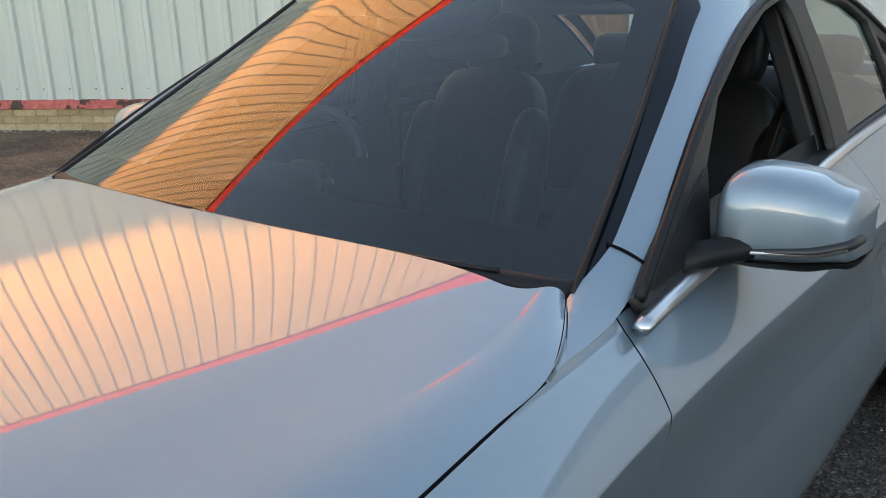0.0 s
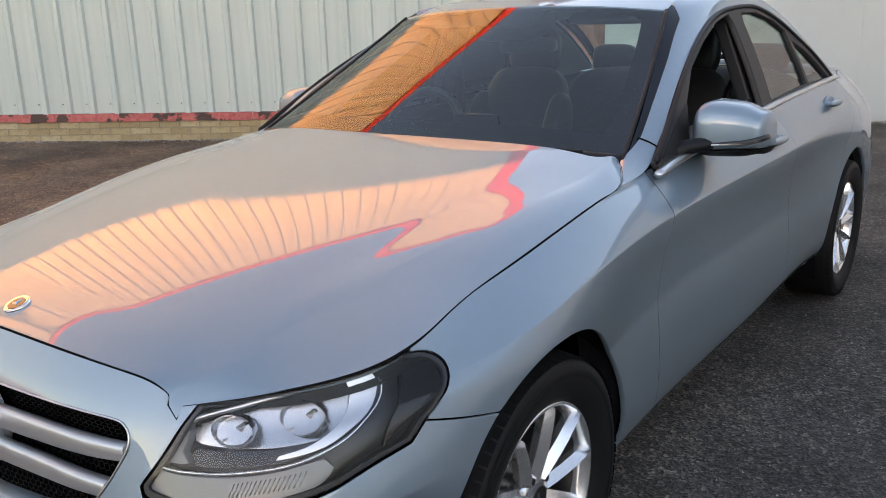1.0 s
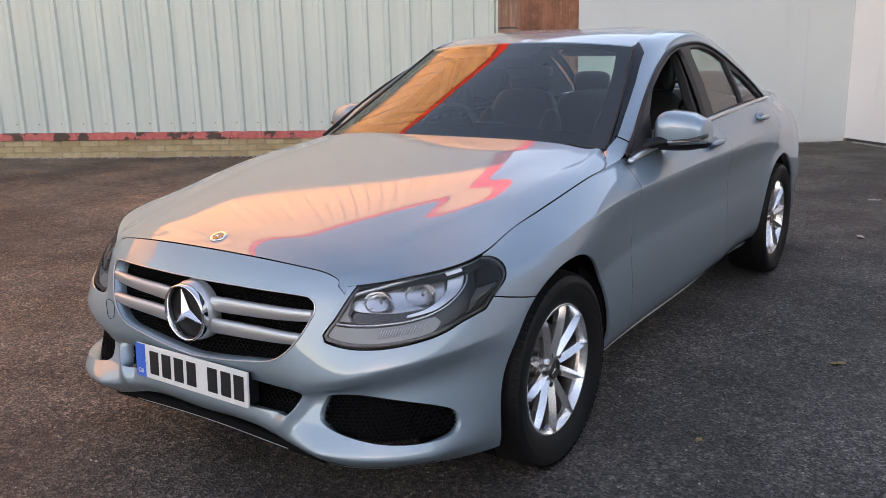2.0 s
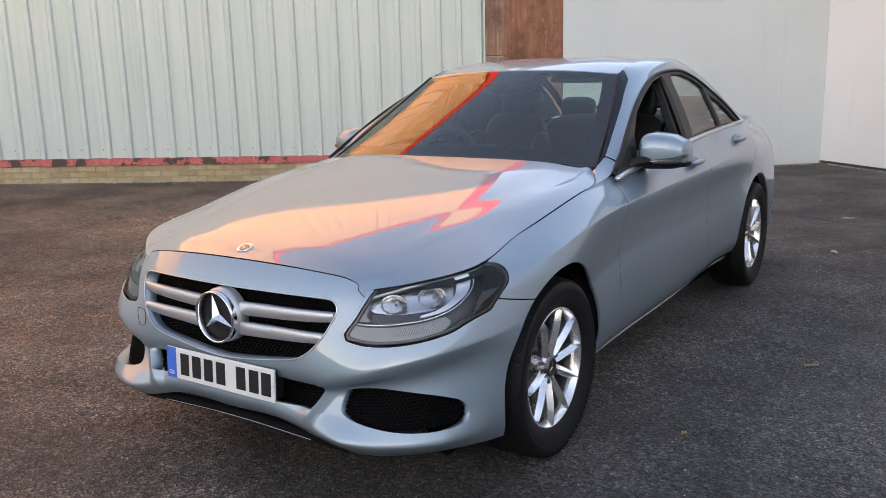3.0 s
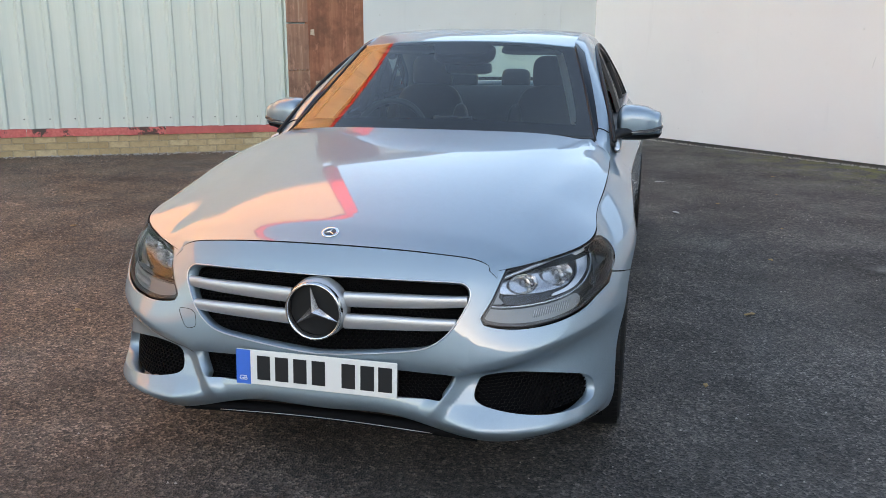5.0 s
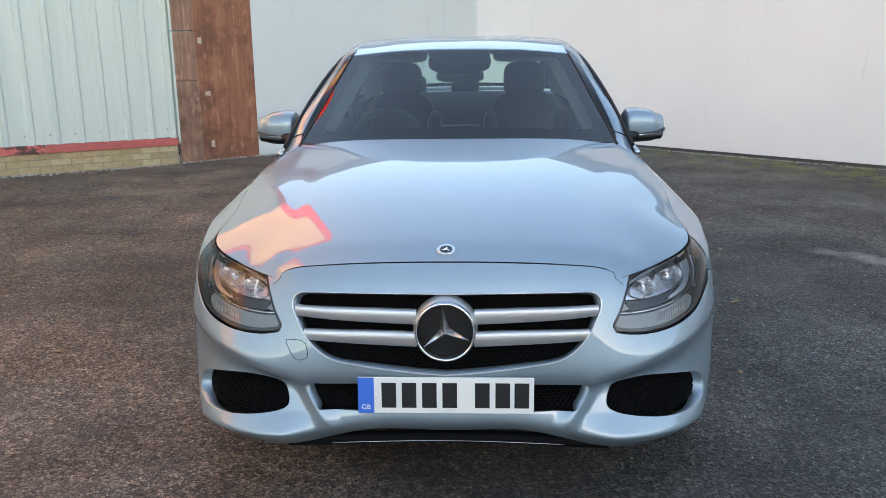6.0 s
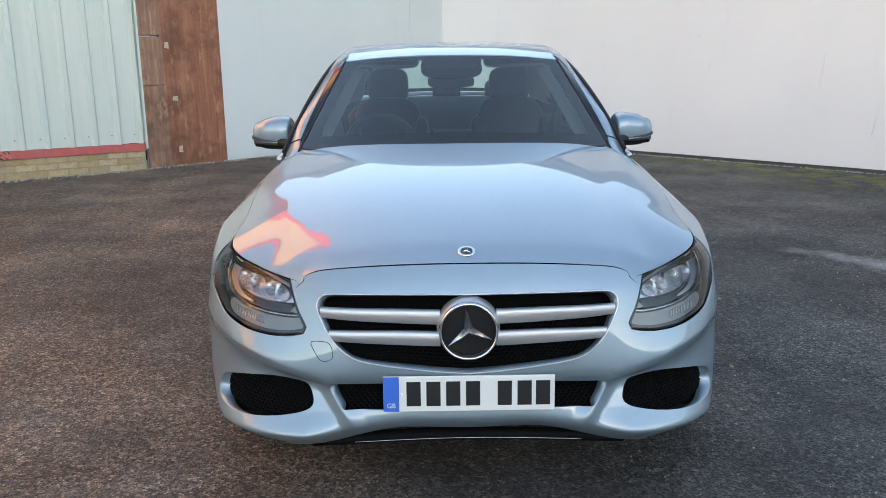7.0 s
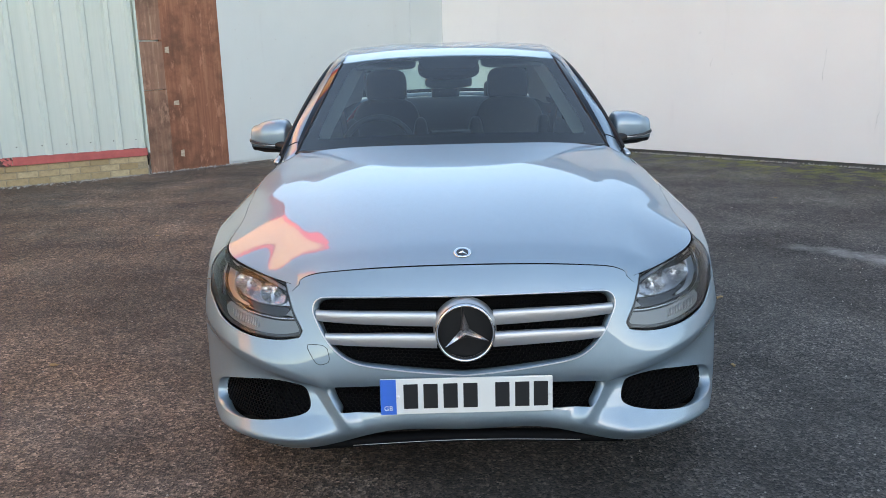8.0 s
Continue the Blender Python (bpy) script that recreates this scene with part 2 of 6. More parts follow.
LAMP_BLACK = simple("lamp_dark_bezel", (0.02, 0.02, 0.022), 0.30)
PLATE_WHITE = simple("plate_white", (0.74, 0.74, 0.71), 0.35, coat=0.4)
PLATE_BLUE = simple("plate_blue", (0.012, 0.15, 0.60), 0.35, coat=0.4)
PLATE_INK = simple("plate_black_ink", (0.012, 0.014, 0.016), 0.4)
LEATHER = simple("black_leather", (0.026, 0.027, 0.028), 0.42, grain=0.25, scale=120)
DASH = simple("dark_dash_vinyl", (0.022, 0.024, 0.026), 0.6, grain=0.2, scale=250)
HEADLINER = simple("light_grey_headliner", (0.42, 0.43, 0.41), 0.9, grain=0.06, scale=90)
LINING = simple("grey_pillar_lining", (0.62, 0.62, 0.57), 0.9, grain=0.06, scale=90)
RED_LAMP = simple("red_tail_lens", (0.35, 0.01, 0.012), 0.08, coat=0.8)
LEAF = simple("dry_leaf", (0.32, 0.20, 0.08), 0.8, grain=0.3, scale=80)
GRIT = simple("pale_grit", (0.34, 0.32, 0.29), 0.9, grain=0.25, scale=40)
PAPER_PALE = simple("trodden_paper", (0.42, 0.41, 0.39), 0.8, grain=0.3, scale=30)
PAPER = simple("torn_paper", (0.42, 0.35, 0.27), 0.8, grain=0.3, scale=30)
STEEL_AND_SHADE = simple("dull_steel_and_foot_shade", (0.16, 0.16, 0.16), 0.45, 0.8)


# ---- mesh helpers ----
def thing(name, label, category, group="", place=None):
    ob = tagged(new(name), label, category, group)
    if place is not None:
        ob.matrix_world = place
    return ob


def raw(name, verts, faces, mat, parent=None, label="", normals=None, smooth=True, mats=None):
    me = bpy.data.meshes.new(name)
    me.from_pydata([tuple(map(float, v)) for v in verts], [], [tuple(map(int, f)) for f in faces])
    me.materials.append(mat)
    me.polygons.foreach_set("use_smooth", [smooth] * len(me.polygons))
    me.update()
    if normals is not None:
        me.normals_split_custom_set_from_vertices([tuple(map(float, n)) for n in normals])
    ob = new(name, me)
    if parent is not None:
        ob.parent = parent
    if label:
        tagged(ob, label)
    return ob


def part(name, bm, mat, parent=None, label="", smooth=False):
    me = bpy.data.meshes.new(name)
    bm.to_mesh(me)
    bm.free()
    me.materials.append(mat)
    me.polygons.foreach_set("use_smooth", [smooth] * len(me.polygons))
    ob = new(name, me)
    if parent is not None:
        ob.parent = parent
    if label:
        tagged(ob, label)
    return ob


def sharp(ob, angle=35):
    ob.data.set_sharp_from_angle(angle=radians(angle))
    return ob


def box(bm, x0, x1, y0, y1, z0, z1, m=None, bevel=0.0, seg=2):
    made = bmesh.ops.create_cube(bm, size=1)["verts"]
    t = Matrix.LocRotScale(((x0 + x1) / 2, (y0 + y1) / 2, (z0 + z1) / 2), None, (abs(x1 - x0), abs(y1 - y0), abs(z1 - z0)))
    bmesh.ops.transform(bm, matrix=t, verts=made)
    if bevel:
        edges = list({e for v in made for e in v.link_edges})
        out = bmesh.ops.bevel(bm, geom=edges, offset=bevel, segments=seg, affect="EDGES", profile=0.5)
        made = list({v for f in out["faces"] for v in f.verts} | {v for v in made if v.is_valid})
    if m is not None:
        bmesh.ops.transform(bm, matrix=m, verts=[v for v in made if v.is_valid])
    return made


def boxed(name, dims, mat, parent=None, label="", bevel=0.0, m=None):
    bm = bmesh.new()
    box(bm, *dims, m=m, bevel=bevel)
    return part(name, bm, mat, parent, label)


def pad(name, half, at, mat, parent, label="", power=4.0, tilt=(0, 0, 0), n=18, taper=0.0):
    """Cushion: a superellipsoid with soft corners."""
    rows, cols = n, n * 2
    verts, faces = [], []
    m = pose(*at, *tilt)

    def f(c, p):
        return math.copysign(abs(c) ** (2 / p), c)

    for i in range(rows + 1):
        a = -math.pi / 2 + math.pi * i / rows
        for j in range(cols):
            b = 2 * math.pi * j / cols
            z = f(math.sin(a), power)
            k = 1 - taper * (z + 1) / 2
            v = Vector((half[0] * k * f(math.cos(a), power) * f(math.cos(b), power), half[1] * f(math.cos(a), power) * f(math.sin(b), power), half[2] * z))
            verts.append(m @ v)
    for i in range(rows):
        for j in range(cols):
            faces.append((i * cols + j, i * cols + (j + 1) % cols, (i + 1) * cols + (j + 1) % cols, (i + 1) * cols + j))
    return raw(name, verts, faces, mat, parent, label)


def lathe(name, profile, mat, parent, label="", n=64, m=None, smooth=True):
    """Turned about the local x axis from (x, radius) pairs."""
    verts, faces = [], []
    for x, r in profile:
        for j in range(n):
            a = 2 * math.pi * j / n
            v = Vector((x, r * math.cos(a), r * math.sin(a)))
            verts.append(m @ v if m is not None else v)
    for i in range(len(profile) - 1):
        for j in range(n):
            faces.append((i * n + j, (i + 1) * n + j, (i + 1) * n + (j + 1) % n, i * n + (j + 1) % n))
    return raw(name, verts, faces, mat, parent, label, smooth=smooth)


def tube(name, pts, radius, mat, parent, label="", closed=False, n=8, flat=1.0):
    """A round or flattened bar along a line of points."""
    pts = [Vector(p) for p in pts]
    verts, faces = [], []
    up = Vector((0, 0, 1))
    for i, p in enumerate(pts):
        a = pts[(i - 1) % len(pts)] if closed or i else p
        b = pts[(i + 1) % len(pts)] if closed or i < len(pts) - 1 else p
        d = (b - a).normalized()
        s = d.cross(up)
        s = s.normalized() if s.length > 1e-4 else Vector((1, 0, 0))
        u = s.cross(d)
        r = radius[i] if isinstance(radius, (list, tuple)) else radius
        for j in range(n):
            w = 2 * math.pi * j / n
            verts.append(p + s * (r * math.cos(w)) + u * (r * flat * math.sin(w)))
    count = len(pts)
    for i in range(count if closed else count - 1):
        for j in range(n):
            k = (i + 1) % count
            faces.append((i * n + j, i * n + (j + 1) % n, k * n + (j + 1) % n, k * n + j))
    if not closed:
        faces.append(tuple(range(n))[::-1])
        faces.append(tuple(range((count - 1) * n, count * n)))
    return raw(name, verts, faces, mat, parent, label)


# ---- smooth car surfaces: rails joined by cubic splines ----
def spline_basis(knots):
    """Weights of a natural cubic spline through values at the knots."""
    t = np.asarray(knots, float)
    n = len(t)
    h = np.diff(t)
    a = np.zeros((n, n))
    b = np.zeros((n, n))
    a[0, 0] = a[-1, -1] = 1
    for i in range(1, n - 1):
        a[i, i - 1], a[i, i], a[i, i + 1] = h[i - 1] / 6, (h[i - 1] + h[i]) / 3, h[i] / 6
        b[i, i - 1], b[i, i], b[i, i + 1] = 1 / h[i - 1], -1 / h[i - 1] - 1 / h[i], 1 / h[i]
    curv = np.linalg.solve(a, b)
    eye = np.eye(n)

    def weights(x):
        x = np.asarray(x, float)
        k = np.clip(np.searchsorted(t, x) - 1, 0, n - 2)
        hk = h[k]
        wa = (t[k + 1] - x) / hk
        wb = 1 - wa
        return (wa[:, None] * eye[k] + wb[:, None] * eye[k + 1] + ((wa ** 3 - wa) * hk ** 2 / 6)[:, None] * curv[k] + ((wb ** 3 - wb) * hk ** 2 / 6)[:, None] * curv[k + 1])

    return weights


def net_surface(us, vs, net):
    """Surface f(u, v) through a net of points, net[i][j] at (us[i], vs[j])."""
    net = np.asarray(net, float)
    bu, bv = spline_basis(us), spline_basis(vs)

    def f(u, v):
        return np.einsum("ni,nj,ijk->nk", bu(u), bv(v), net)

    return f


def mirrored_first(us, net, k, axis=0):
    """Adds k mirrored rows before the first, which lies on the car's middle plane."""
    net = np.asarray(net, float)
    add = net[1:k + 1][::-1] * np.array((-1, 1, 1))
    return [-u for u in us[1:k + 1]][::-1] + list(us), np.concatenate([add, net])


# body side: wraps from the nose's middle round the flank to the tail's middle
S_K = [0, .25, .51, .68, .88, 1.04, 1.36, 1.71, 2.06, 2.96, 3.76, 4.20, 4.66, 5.0, 5.28, 5.56, 5.82]
V_K = [0, .065, .18, .32, .42, .53, .64]
RAIL_0 = [(0, 0.055, 0.268), (0.25, 0.055, 0.268), (0.5, 0.078, 0.207), (0.637, 0.125, 0.205), (0.763, 0.25, 0.205), (0.864, 0.43, 0.205), (0.87, 0.8, 0.22), (0.805, 1.15, 0.205), (0.79, 1.5, 0.21), (0.79, 2.4, 0.22), (0.79, 3.2, 0.235), (0.85, 3.64, 0.24), (0.84, 4.1, 0.24), (0.75, 4.38, 0.25), (0.55, 4.55, 0.25), (0.27, 4.59, 0.25), (0, 4.6, 0.25)]
RAIL_1 = [(0, 0.028, 0.305), (0.25, 0.032, 0.302), (0.505, 0.05, 0.262), (0.66, 0.1, 0.262), (0.792, 0.235, 0.262), (0.884, 0.43, 0.265), (0.885, 0.8, 0.28), (0.862, 1.15, 0.275), (0.85, 1.5, 0.275), (0.85, 2.4, 0.28), (0.85, 3.2, 0.29), (0.88, 3.64, 0.29), (0.865, 4.1, 0.29), (0.775, 4.42, 0.3), (0.56, 4.6, 0.3), (0.28, 4.64, 0.3), (0, 4.65, 0.3)]
RAIL_2 = [(0, 0.042, 0.375), (0.25, 0.05, 0.378), (0.487, 0.088, 0.395), (0.652, 0.136, 0.42), (0.79, 0.268, 0.44), (0.892, 0.454, 0.44), (0.903, 0.8, 0.4), (0.888, 1.15, 0.42), (0.877, 1.5, 0.42), (0.881, 2.4, 0.42), (0.884, 3.2, 0.42), (0.9, 3.64, 0.42), (0.875, 4.1, 0.42), (0.79, 4.45, 0.42), (0.57, 4.635, 0.42), (0.28, 4.675, 0.42), (0, 4.686, 0.42)]
RAIL_3 = [(0, 0.026, 0.455), (0.25, 0.034, 0.472), (0.478, 0.05, 0.46), (0.645, 0.112, 0.505), (0.795, 0.262, 0.545), (0.89, 0.458, 0.57), (0.911, 0.8, 0.53), (0.88, 1.15, 0.56), (0.868, 1.5, 0.58), (0.876, 2.4, 0.58), (0.886, 3.2, 0.58), (0.906, 3.64, 0.58), (0.878, 4.1, 0.58), (0.8, 4.45, 0.58), (0.57, 4.63, 0.58), (0.28, 4.67, 0.58), (0, 4.68, 0.58)]
RAIL_4 = [(0, 0.04, 0.6), (0.25, 0.052, 0.6), (0.472, 0.085, 0.6), (0.636, 0.165, 0.632), (0.799, 0.318, 0.66), (0.877, 0.492, 0.672), (0.91, 0.8, 0.66), (0.87, 1.15, 0.69), (0.853, 1.5, 0.72), (0.863, 2.4, 0.73), (0.878, 3.2, 0.74), (0.897, 3.64, 0.74), (0.862, 4.1, 0.74), (0.785, 4.43, 0.74), (0.56, 4.6, 0.74), (0.275, 4.635, 0.74), (0, 4.645, 0.74)]
RAIL_5 = [(0, 0.06, 0.7), (0.25, 0.072, 0.697), (0.487, 0.125, 0.69), (0.636, 0.21, 0.69), (0.792, 0.368, 0.716), (0.854, 0.52, 0.732), (0.878, 0.8, 0.775), (0.862, 1.15, 0.812), (0.85, 1.5, 0.828), (0.868, 2.4, 0.852), (0.88, 3.2, 0.868), (0.88, 3.64, 0.878), (0.825, 4.1, 0.88), (0.745, 4.42, 0.88), (0.53, 4.58, 0.88), (0.26, 4.61, 0.88), (0, 4.62, 0.88)]
RAIL_6 = [(0, 0.112, 0.782), (0.25, 0.121, 0.776), (0.506, 0.164, 0.735), (0.64, 0.248, 0.735), (0.785, 0.41, 0.771), (0.79, 0.57, 0.804), (0.792, 0.8, 0.849), (0.796, 1.15, 0.904), (0.775, 1.5, 0.928), (0.788, 2.4, 0.99), (0.784, 3.2, 1.022), (0.765, 3.64, 1.03), (0.69, 4.1, 1.03), (0.63, 4.4, 1.025), (0.46, 4.57, 1.02), (0.23, 4.61, 1.025), (0, 4.62, 1.03)]
# two more stations round the nose corner, where the hood's shut line turns down
body_net = np.array([RAIL_0, RAIL_1, RAIL_2, RAIL_3, RAIL_4, RAIL_5, RAIL_6]).transpose(1, 0, 2)
for new_s, edge in ((.40, (.395, .1425, .763)), (.465, (.470, .157, .750))):
    w_new = spline_basis(S_K)(np.array([new_s]))[0]
    column = np.einsum("i,ijk->jk", w_new, body_net)
    column[6] = edge
    at = int(np.searchsorted(S_K, new_s))
    S_K = S_K[:at] + [new_s] + S_K[at:]
    body_net = np.insert(body_net, at, column, axis=0)
us_, net_ = mirrored_first(S_K, body_net, 3)
tail = net_[-4:-1][::-1] * np.array((-1, 1, 1))
us_ = list(us_) + [2 * S_K[-1] - u for u in S_K[-4:-1]][::-1]
half_body = net_surface(us_, V_K, np.concatenate([net_, tail]))
BLADE_A, BLADE_B = np.array((.452, .438)), np.array((.352, .292))


def body_smooth(s, v):
    p = half_body(np.abs(s), v)
    p[:, 0] *= np.where(np.asarray(s) < 0, -1, 1)
    return p


def soft(d, r):
    """Absolute value with a rounded foot."""
    return np.sqrt(d * d + r * r) - r


def body(s, v):
    p = body_smooth(s, v)
    # forward-standing fin between the middle slot and the outer intake
    q = np.stack([np.abs(p[:, 0]), p[:, 2]], 1)
    d = BLADE_B - BLADE_A
    k = np.clip((q - BLADE_A) @ d / (d @ d), 0, 1)
    dist = np.linalg.norm(q - BLADE_A - k[:, None] * d, axis=1)
    ridge = np.clip(1 - soft(dist, .006) / .034, 0, 1) ** 1.2 * .019 * np.sin(np.pi * np.clip(.02 + .86 * k, 0, 1)) ** .8
    p[:, 1] -= ridge * (p[:, 1] < .3)
    # brow line that sweeps from the fin out to the wheel arch
    a = np.abs(s)
    sg = np.where(np.asarray(s) < 0, -1, 1)
    th = np.radians(np.clip(12 + (a - .45) * 105, 5, 75))
    d = v - .32
    tent = np.where(d > 0, np.clip(1 - soft(d, .003) / .085, 0, 1), np.clip(1 - soft(d, .003) / .07, 0, 1) ** 1.5)
    lift = .0105 * tent * np.clip((a - .50) / .16, 0, 1) * np.clip((1.05 - a) / .12, 0, 1)
    p[:, 0] += sg * lift * np.sin(th)
    p[:, 1] -= lift * np.cos(th)
    # forward lip below the outer intakes
    d = v - .062
    tent = np.clip(1 - soft(d, .008) / .050, 0, 1) ** 1.3
    lift = .028 * tent * np.clip((a - .36) / .14, 0, 1) * np.clip((1.0 - a) / .15, 0, 1)
    p[:, 0] += sg * lift * np.sin(th)
    p[:, 1] -= lift * np.cos(th)
    # shoulder line along fender and doors
    fade = np.clip((a - 1.0) / .35, 0, 1) * np.clip((4.0 - a) / .9, 0, 1)
    p[:, 0] += np.where(s < 0, -1, 1) * fade * (.043 * np.where(v > .53, np.clip(1 - (v - .53) / .10, 0, 1), np.clip(1 - (.53 - v) / .19, 0, 1)) - .017 * np.exp(-((v - .53) / .09) ** 2))
    return p


def inverter(surface, axes, u0, u1, v0, v1):
    """Finds (u, v) where two coordinates of the surface take given values."""
    gu, gv = np.meshgrid(np.linspace(u0, u1, 160), np.linspace(v0, v1, 60), indexing="ij")
    gu, gv = gu.ravel(), gv.ravel()
    table = surface(gu, gv)[:, axes]

    def find(pts):
        pts = np.asarray(pts, float)
        k = ((table[None] - pts[:, None]) ** 2).sum(2).argmin(1)
        u, v = gu[k].copy(), gv[k].copy()
        for _ in range(12):
            f = surface(u, v)[:, axes] - pts
            e = 1e-4
            fu = (surface(u + e, v)[:, axes] - pts - f) / e
            fv = (surface(u, v + e)[:, axes] - pts - f) / e
            det = fu[:, 0] * fv[:, 1] - fu[:, 1] * fv[:, 0]
            det = np.where(np.abs(det) < 1e-3, 1e-3, det)
            u -= np.clip((f[:, 0] * fv[:, 1] - f[:, 1] * fv[:, 0]) / det, -.05, .05)
            v -= np.clip((fu[:, 0] * f[:, 1] - fu[:, 1] * f[:, 0]) / det, -.05, .05)
            u, v = np.clip(u, u0, u1), np.clip(v, v0, v1)
        return np.stack([u, v], 1)

    return find


front_sv = inverter(body_smooth, [0, 2], -.05, 1.02, 0, .64)
side_sv = inverter(body_smooth, [1, 2], .93, 4.95, 0, .64)


def curve(pts, step=0.012, smooth=True):
    """Even points along a line through pts (Catmull-Rom if smooth)."""
    p = np.asarray(pts, float)
    out = []
    for i in range(len(p) - 1):
        a, b = p[i], p[i + 1]
        n = max(1, int(np.linalg.norm(b - a) / step + .5))
        t = np.linspace(0, 1, n, endpoint=False)[:, None]
        if smooth:
            p0 = p[i - 1] if i else 2 * a - b
            p3 = p[i + 2] if i + 2 < len(p) else 2 * b - a
            out.append(.5 * (2 * a + (b - p0) * t + (2 * p0 - 5 * a + 4 * b - p3) * t ** 2 + (3 * a - p0 - 3 * b + p3) * t ** 3))
        else:
            out.append(a + (b - a) * t)
    out.append(p[-1:])
    return np.concatenate(out)


def loop_curve(p, step):
    p = np.asarray(p, float)
    n = len(p)
    out = []
    for i in range(n):
        p0, a, b, p3 = p[i - 1], p[i], p[(i + 1) % n], p[(i + 2) % n]
        m = max(1, int(np.linalg.norm(b - a) / step + .5))
        t = np.linspace(0, 1, m, endpoint=False)[:, None]
        out.append(.5 * (2 * a + (b - p0) * t + (2 * p0 - 5 * a + 4 * b - p3) * t ** 2 + (3 * a - p0 - 3 * b + p3) * t ** 3))
    return np.concatenate(out)


def join(*lines):
    """One outline out of several lines, without doubled points."""
    p = np.concatenate([np.asarray(q, float) for q in lines])
    keep = [0]
    for i in range(1, len(p)):
        if np.linalg.norm(p[i] - p[keep[-1]]) > 1e-3:
            keep.append(i)
    if np.linalg.norm(p[keep[-1]] - p[keep[0]]) < 1e-3:
        keep.pop()
    return p[keep]


def ring_area(p):
    x, y = p[:, 0], p[:, 1]
    return .5 * np.sum(x * np.roll(y, -1) - y * np.roll(x, -1))


def inset(p, d):
    """Outline moved inward by d (outward if negative)."""
    if ring_area(p) < 0:
        p = p[::-1]
    e = np.roll(p, -1, 0) - p
    e /= np.maximum(np.linalg.norm(e, axis=1), 1e-9)[:, None]
    n = np.stack([-e[:, 1], e[:, 0]], 1)
    m = n + np.roll(n, 1, 0)
    m /= np.maximum(np.linalg.norm(m, axis=1), .35)[:, None]
    c = np.clip((m * n).sum(1), .5, 1)
    return p + m * (d / c)[:, None]


def inside(pts, ring):
    x, y = pts[:, 0], pts[:, 1]
    res = np.zeros(len(pts), bool)
    x1, y1 = ring[-1]
    for x2, y2 in ring:
        hit = ((y2 > y) != (y1 > y))
        if hit.any():
            res ^= hit & (x < (x1 - x2) * (y - y2) / ((y1 - y2) or 1e-12) + x2)
        x1, y1 = x2, y2
    return res


def near(pts, ring, d):
    seg = np.roll(ring, -1, 0) - ring
    best = np.full(len(pts), 9.)
    for a, s in zip(ring, seg):
        k = np.clip(((pts - a) @ s) / max(s @ s, 1e-12), 0, 1)
        best = np.minimum(best, np.linalg.norm(pts - a - k[:, None] * s, axis=1))
    return best < d


def flat_mesh(outline, holes, du, dv, rows=(), cols=()):
    """Triangles that fill an outline with holes, on a grid of du by dv."""
    from mathutils import geometry
    sc = np.array((1 / du, 1 / dv))
    rings = [outline] + list(holes)
    lo, hi = outline.min(0), outline.max(0)
    gu = np.arange(lo[0], hi[0] + du, du)
    gv = np.arange(lo[1], hi[1] + dv, dv)
    for r in rows:
        gv = gv[np.abs(gv - r) > .6 * dv]
    gv = np.concatenate([gv] + [(r - .003, r, r + .003) for r in rows])
    for c in cols:
        gu = gu[np.abs(gu - c) > .6 * du]
    gu = np.concatenate([gu] + [(c - .004, c, c + .004) for c in cols])
    g = np.stack(np.meshgrid(gu, gv, indexing="ij"), -1).reshape(-1, 2)
    ok = inside(g, outline)
    for h in holes:
        ok &= ~inside(g, h)
    g = g[ok]
    for r in rings:
        g = g[~near(g * sc, r * sc, .45)]
    verts, edges = [], []
    for r in rings:
        base = len(verts)
        verts += [Vector(q) for q in r * sc]
        edges += [(base + i, base + (i + 1) % len(r)) for i in range(len(r))]
    verts += [Vector(q) for q in g * sc]
    vo, _, fo, *_ = geometry.delaunay_2d_cdt(verts, edges, [], 1, 1e-6)
    pts = np.array([tuple(q) for q in vo]) / sc
    tri = np.array([f for f in fo if len(f) == 3])
    cen = pts[tri].mean(1)
    ok = inside(cen, outline)
    for h in holes:
        ok &= ~inside(cen, h)
    tri = tri[ok]
    a, b, c = (pts[tri[:, i]] for i in range(3))
    area = (b[:, 0] - a[:, 0]) * (c[:, 1] - a[:, 1]) - (b[:, 1] - a[:, 1]) * (c[:, 0] - a[:, 0])
    tri[area < 0] = tri[area < 0][:, ::-1]
    return pts, tri


def normals_of(surface, uv, e=2e-3):
    u, v = uv[:, 0], uv[:, 1]
    n = np.cross(surface(u + e, v) - surface(u - e, v), surface(u, v + e) - surface(u, v - e))
    return n / np.maximum(np.linalg.norm(n, axis=1), 1e-12)[:, None]


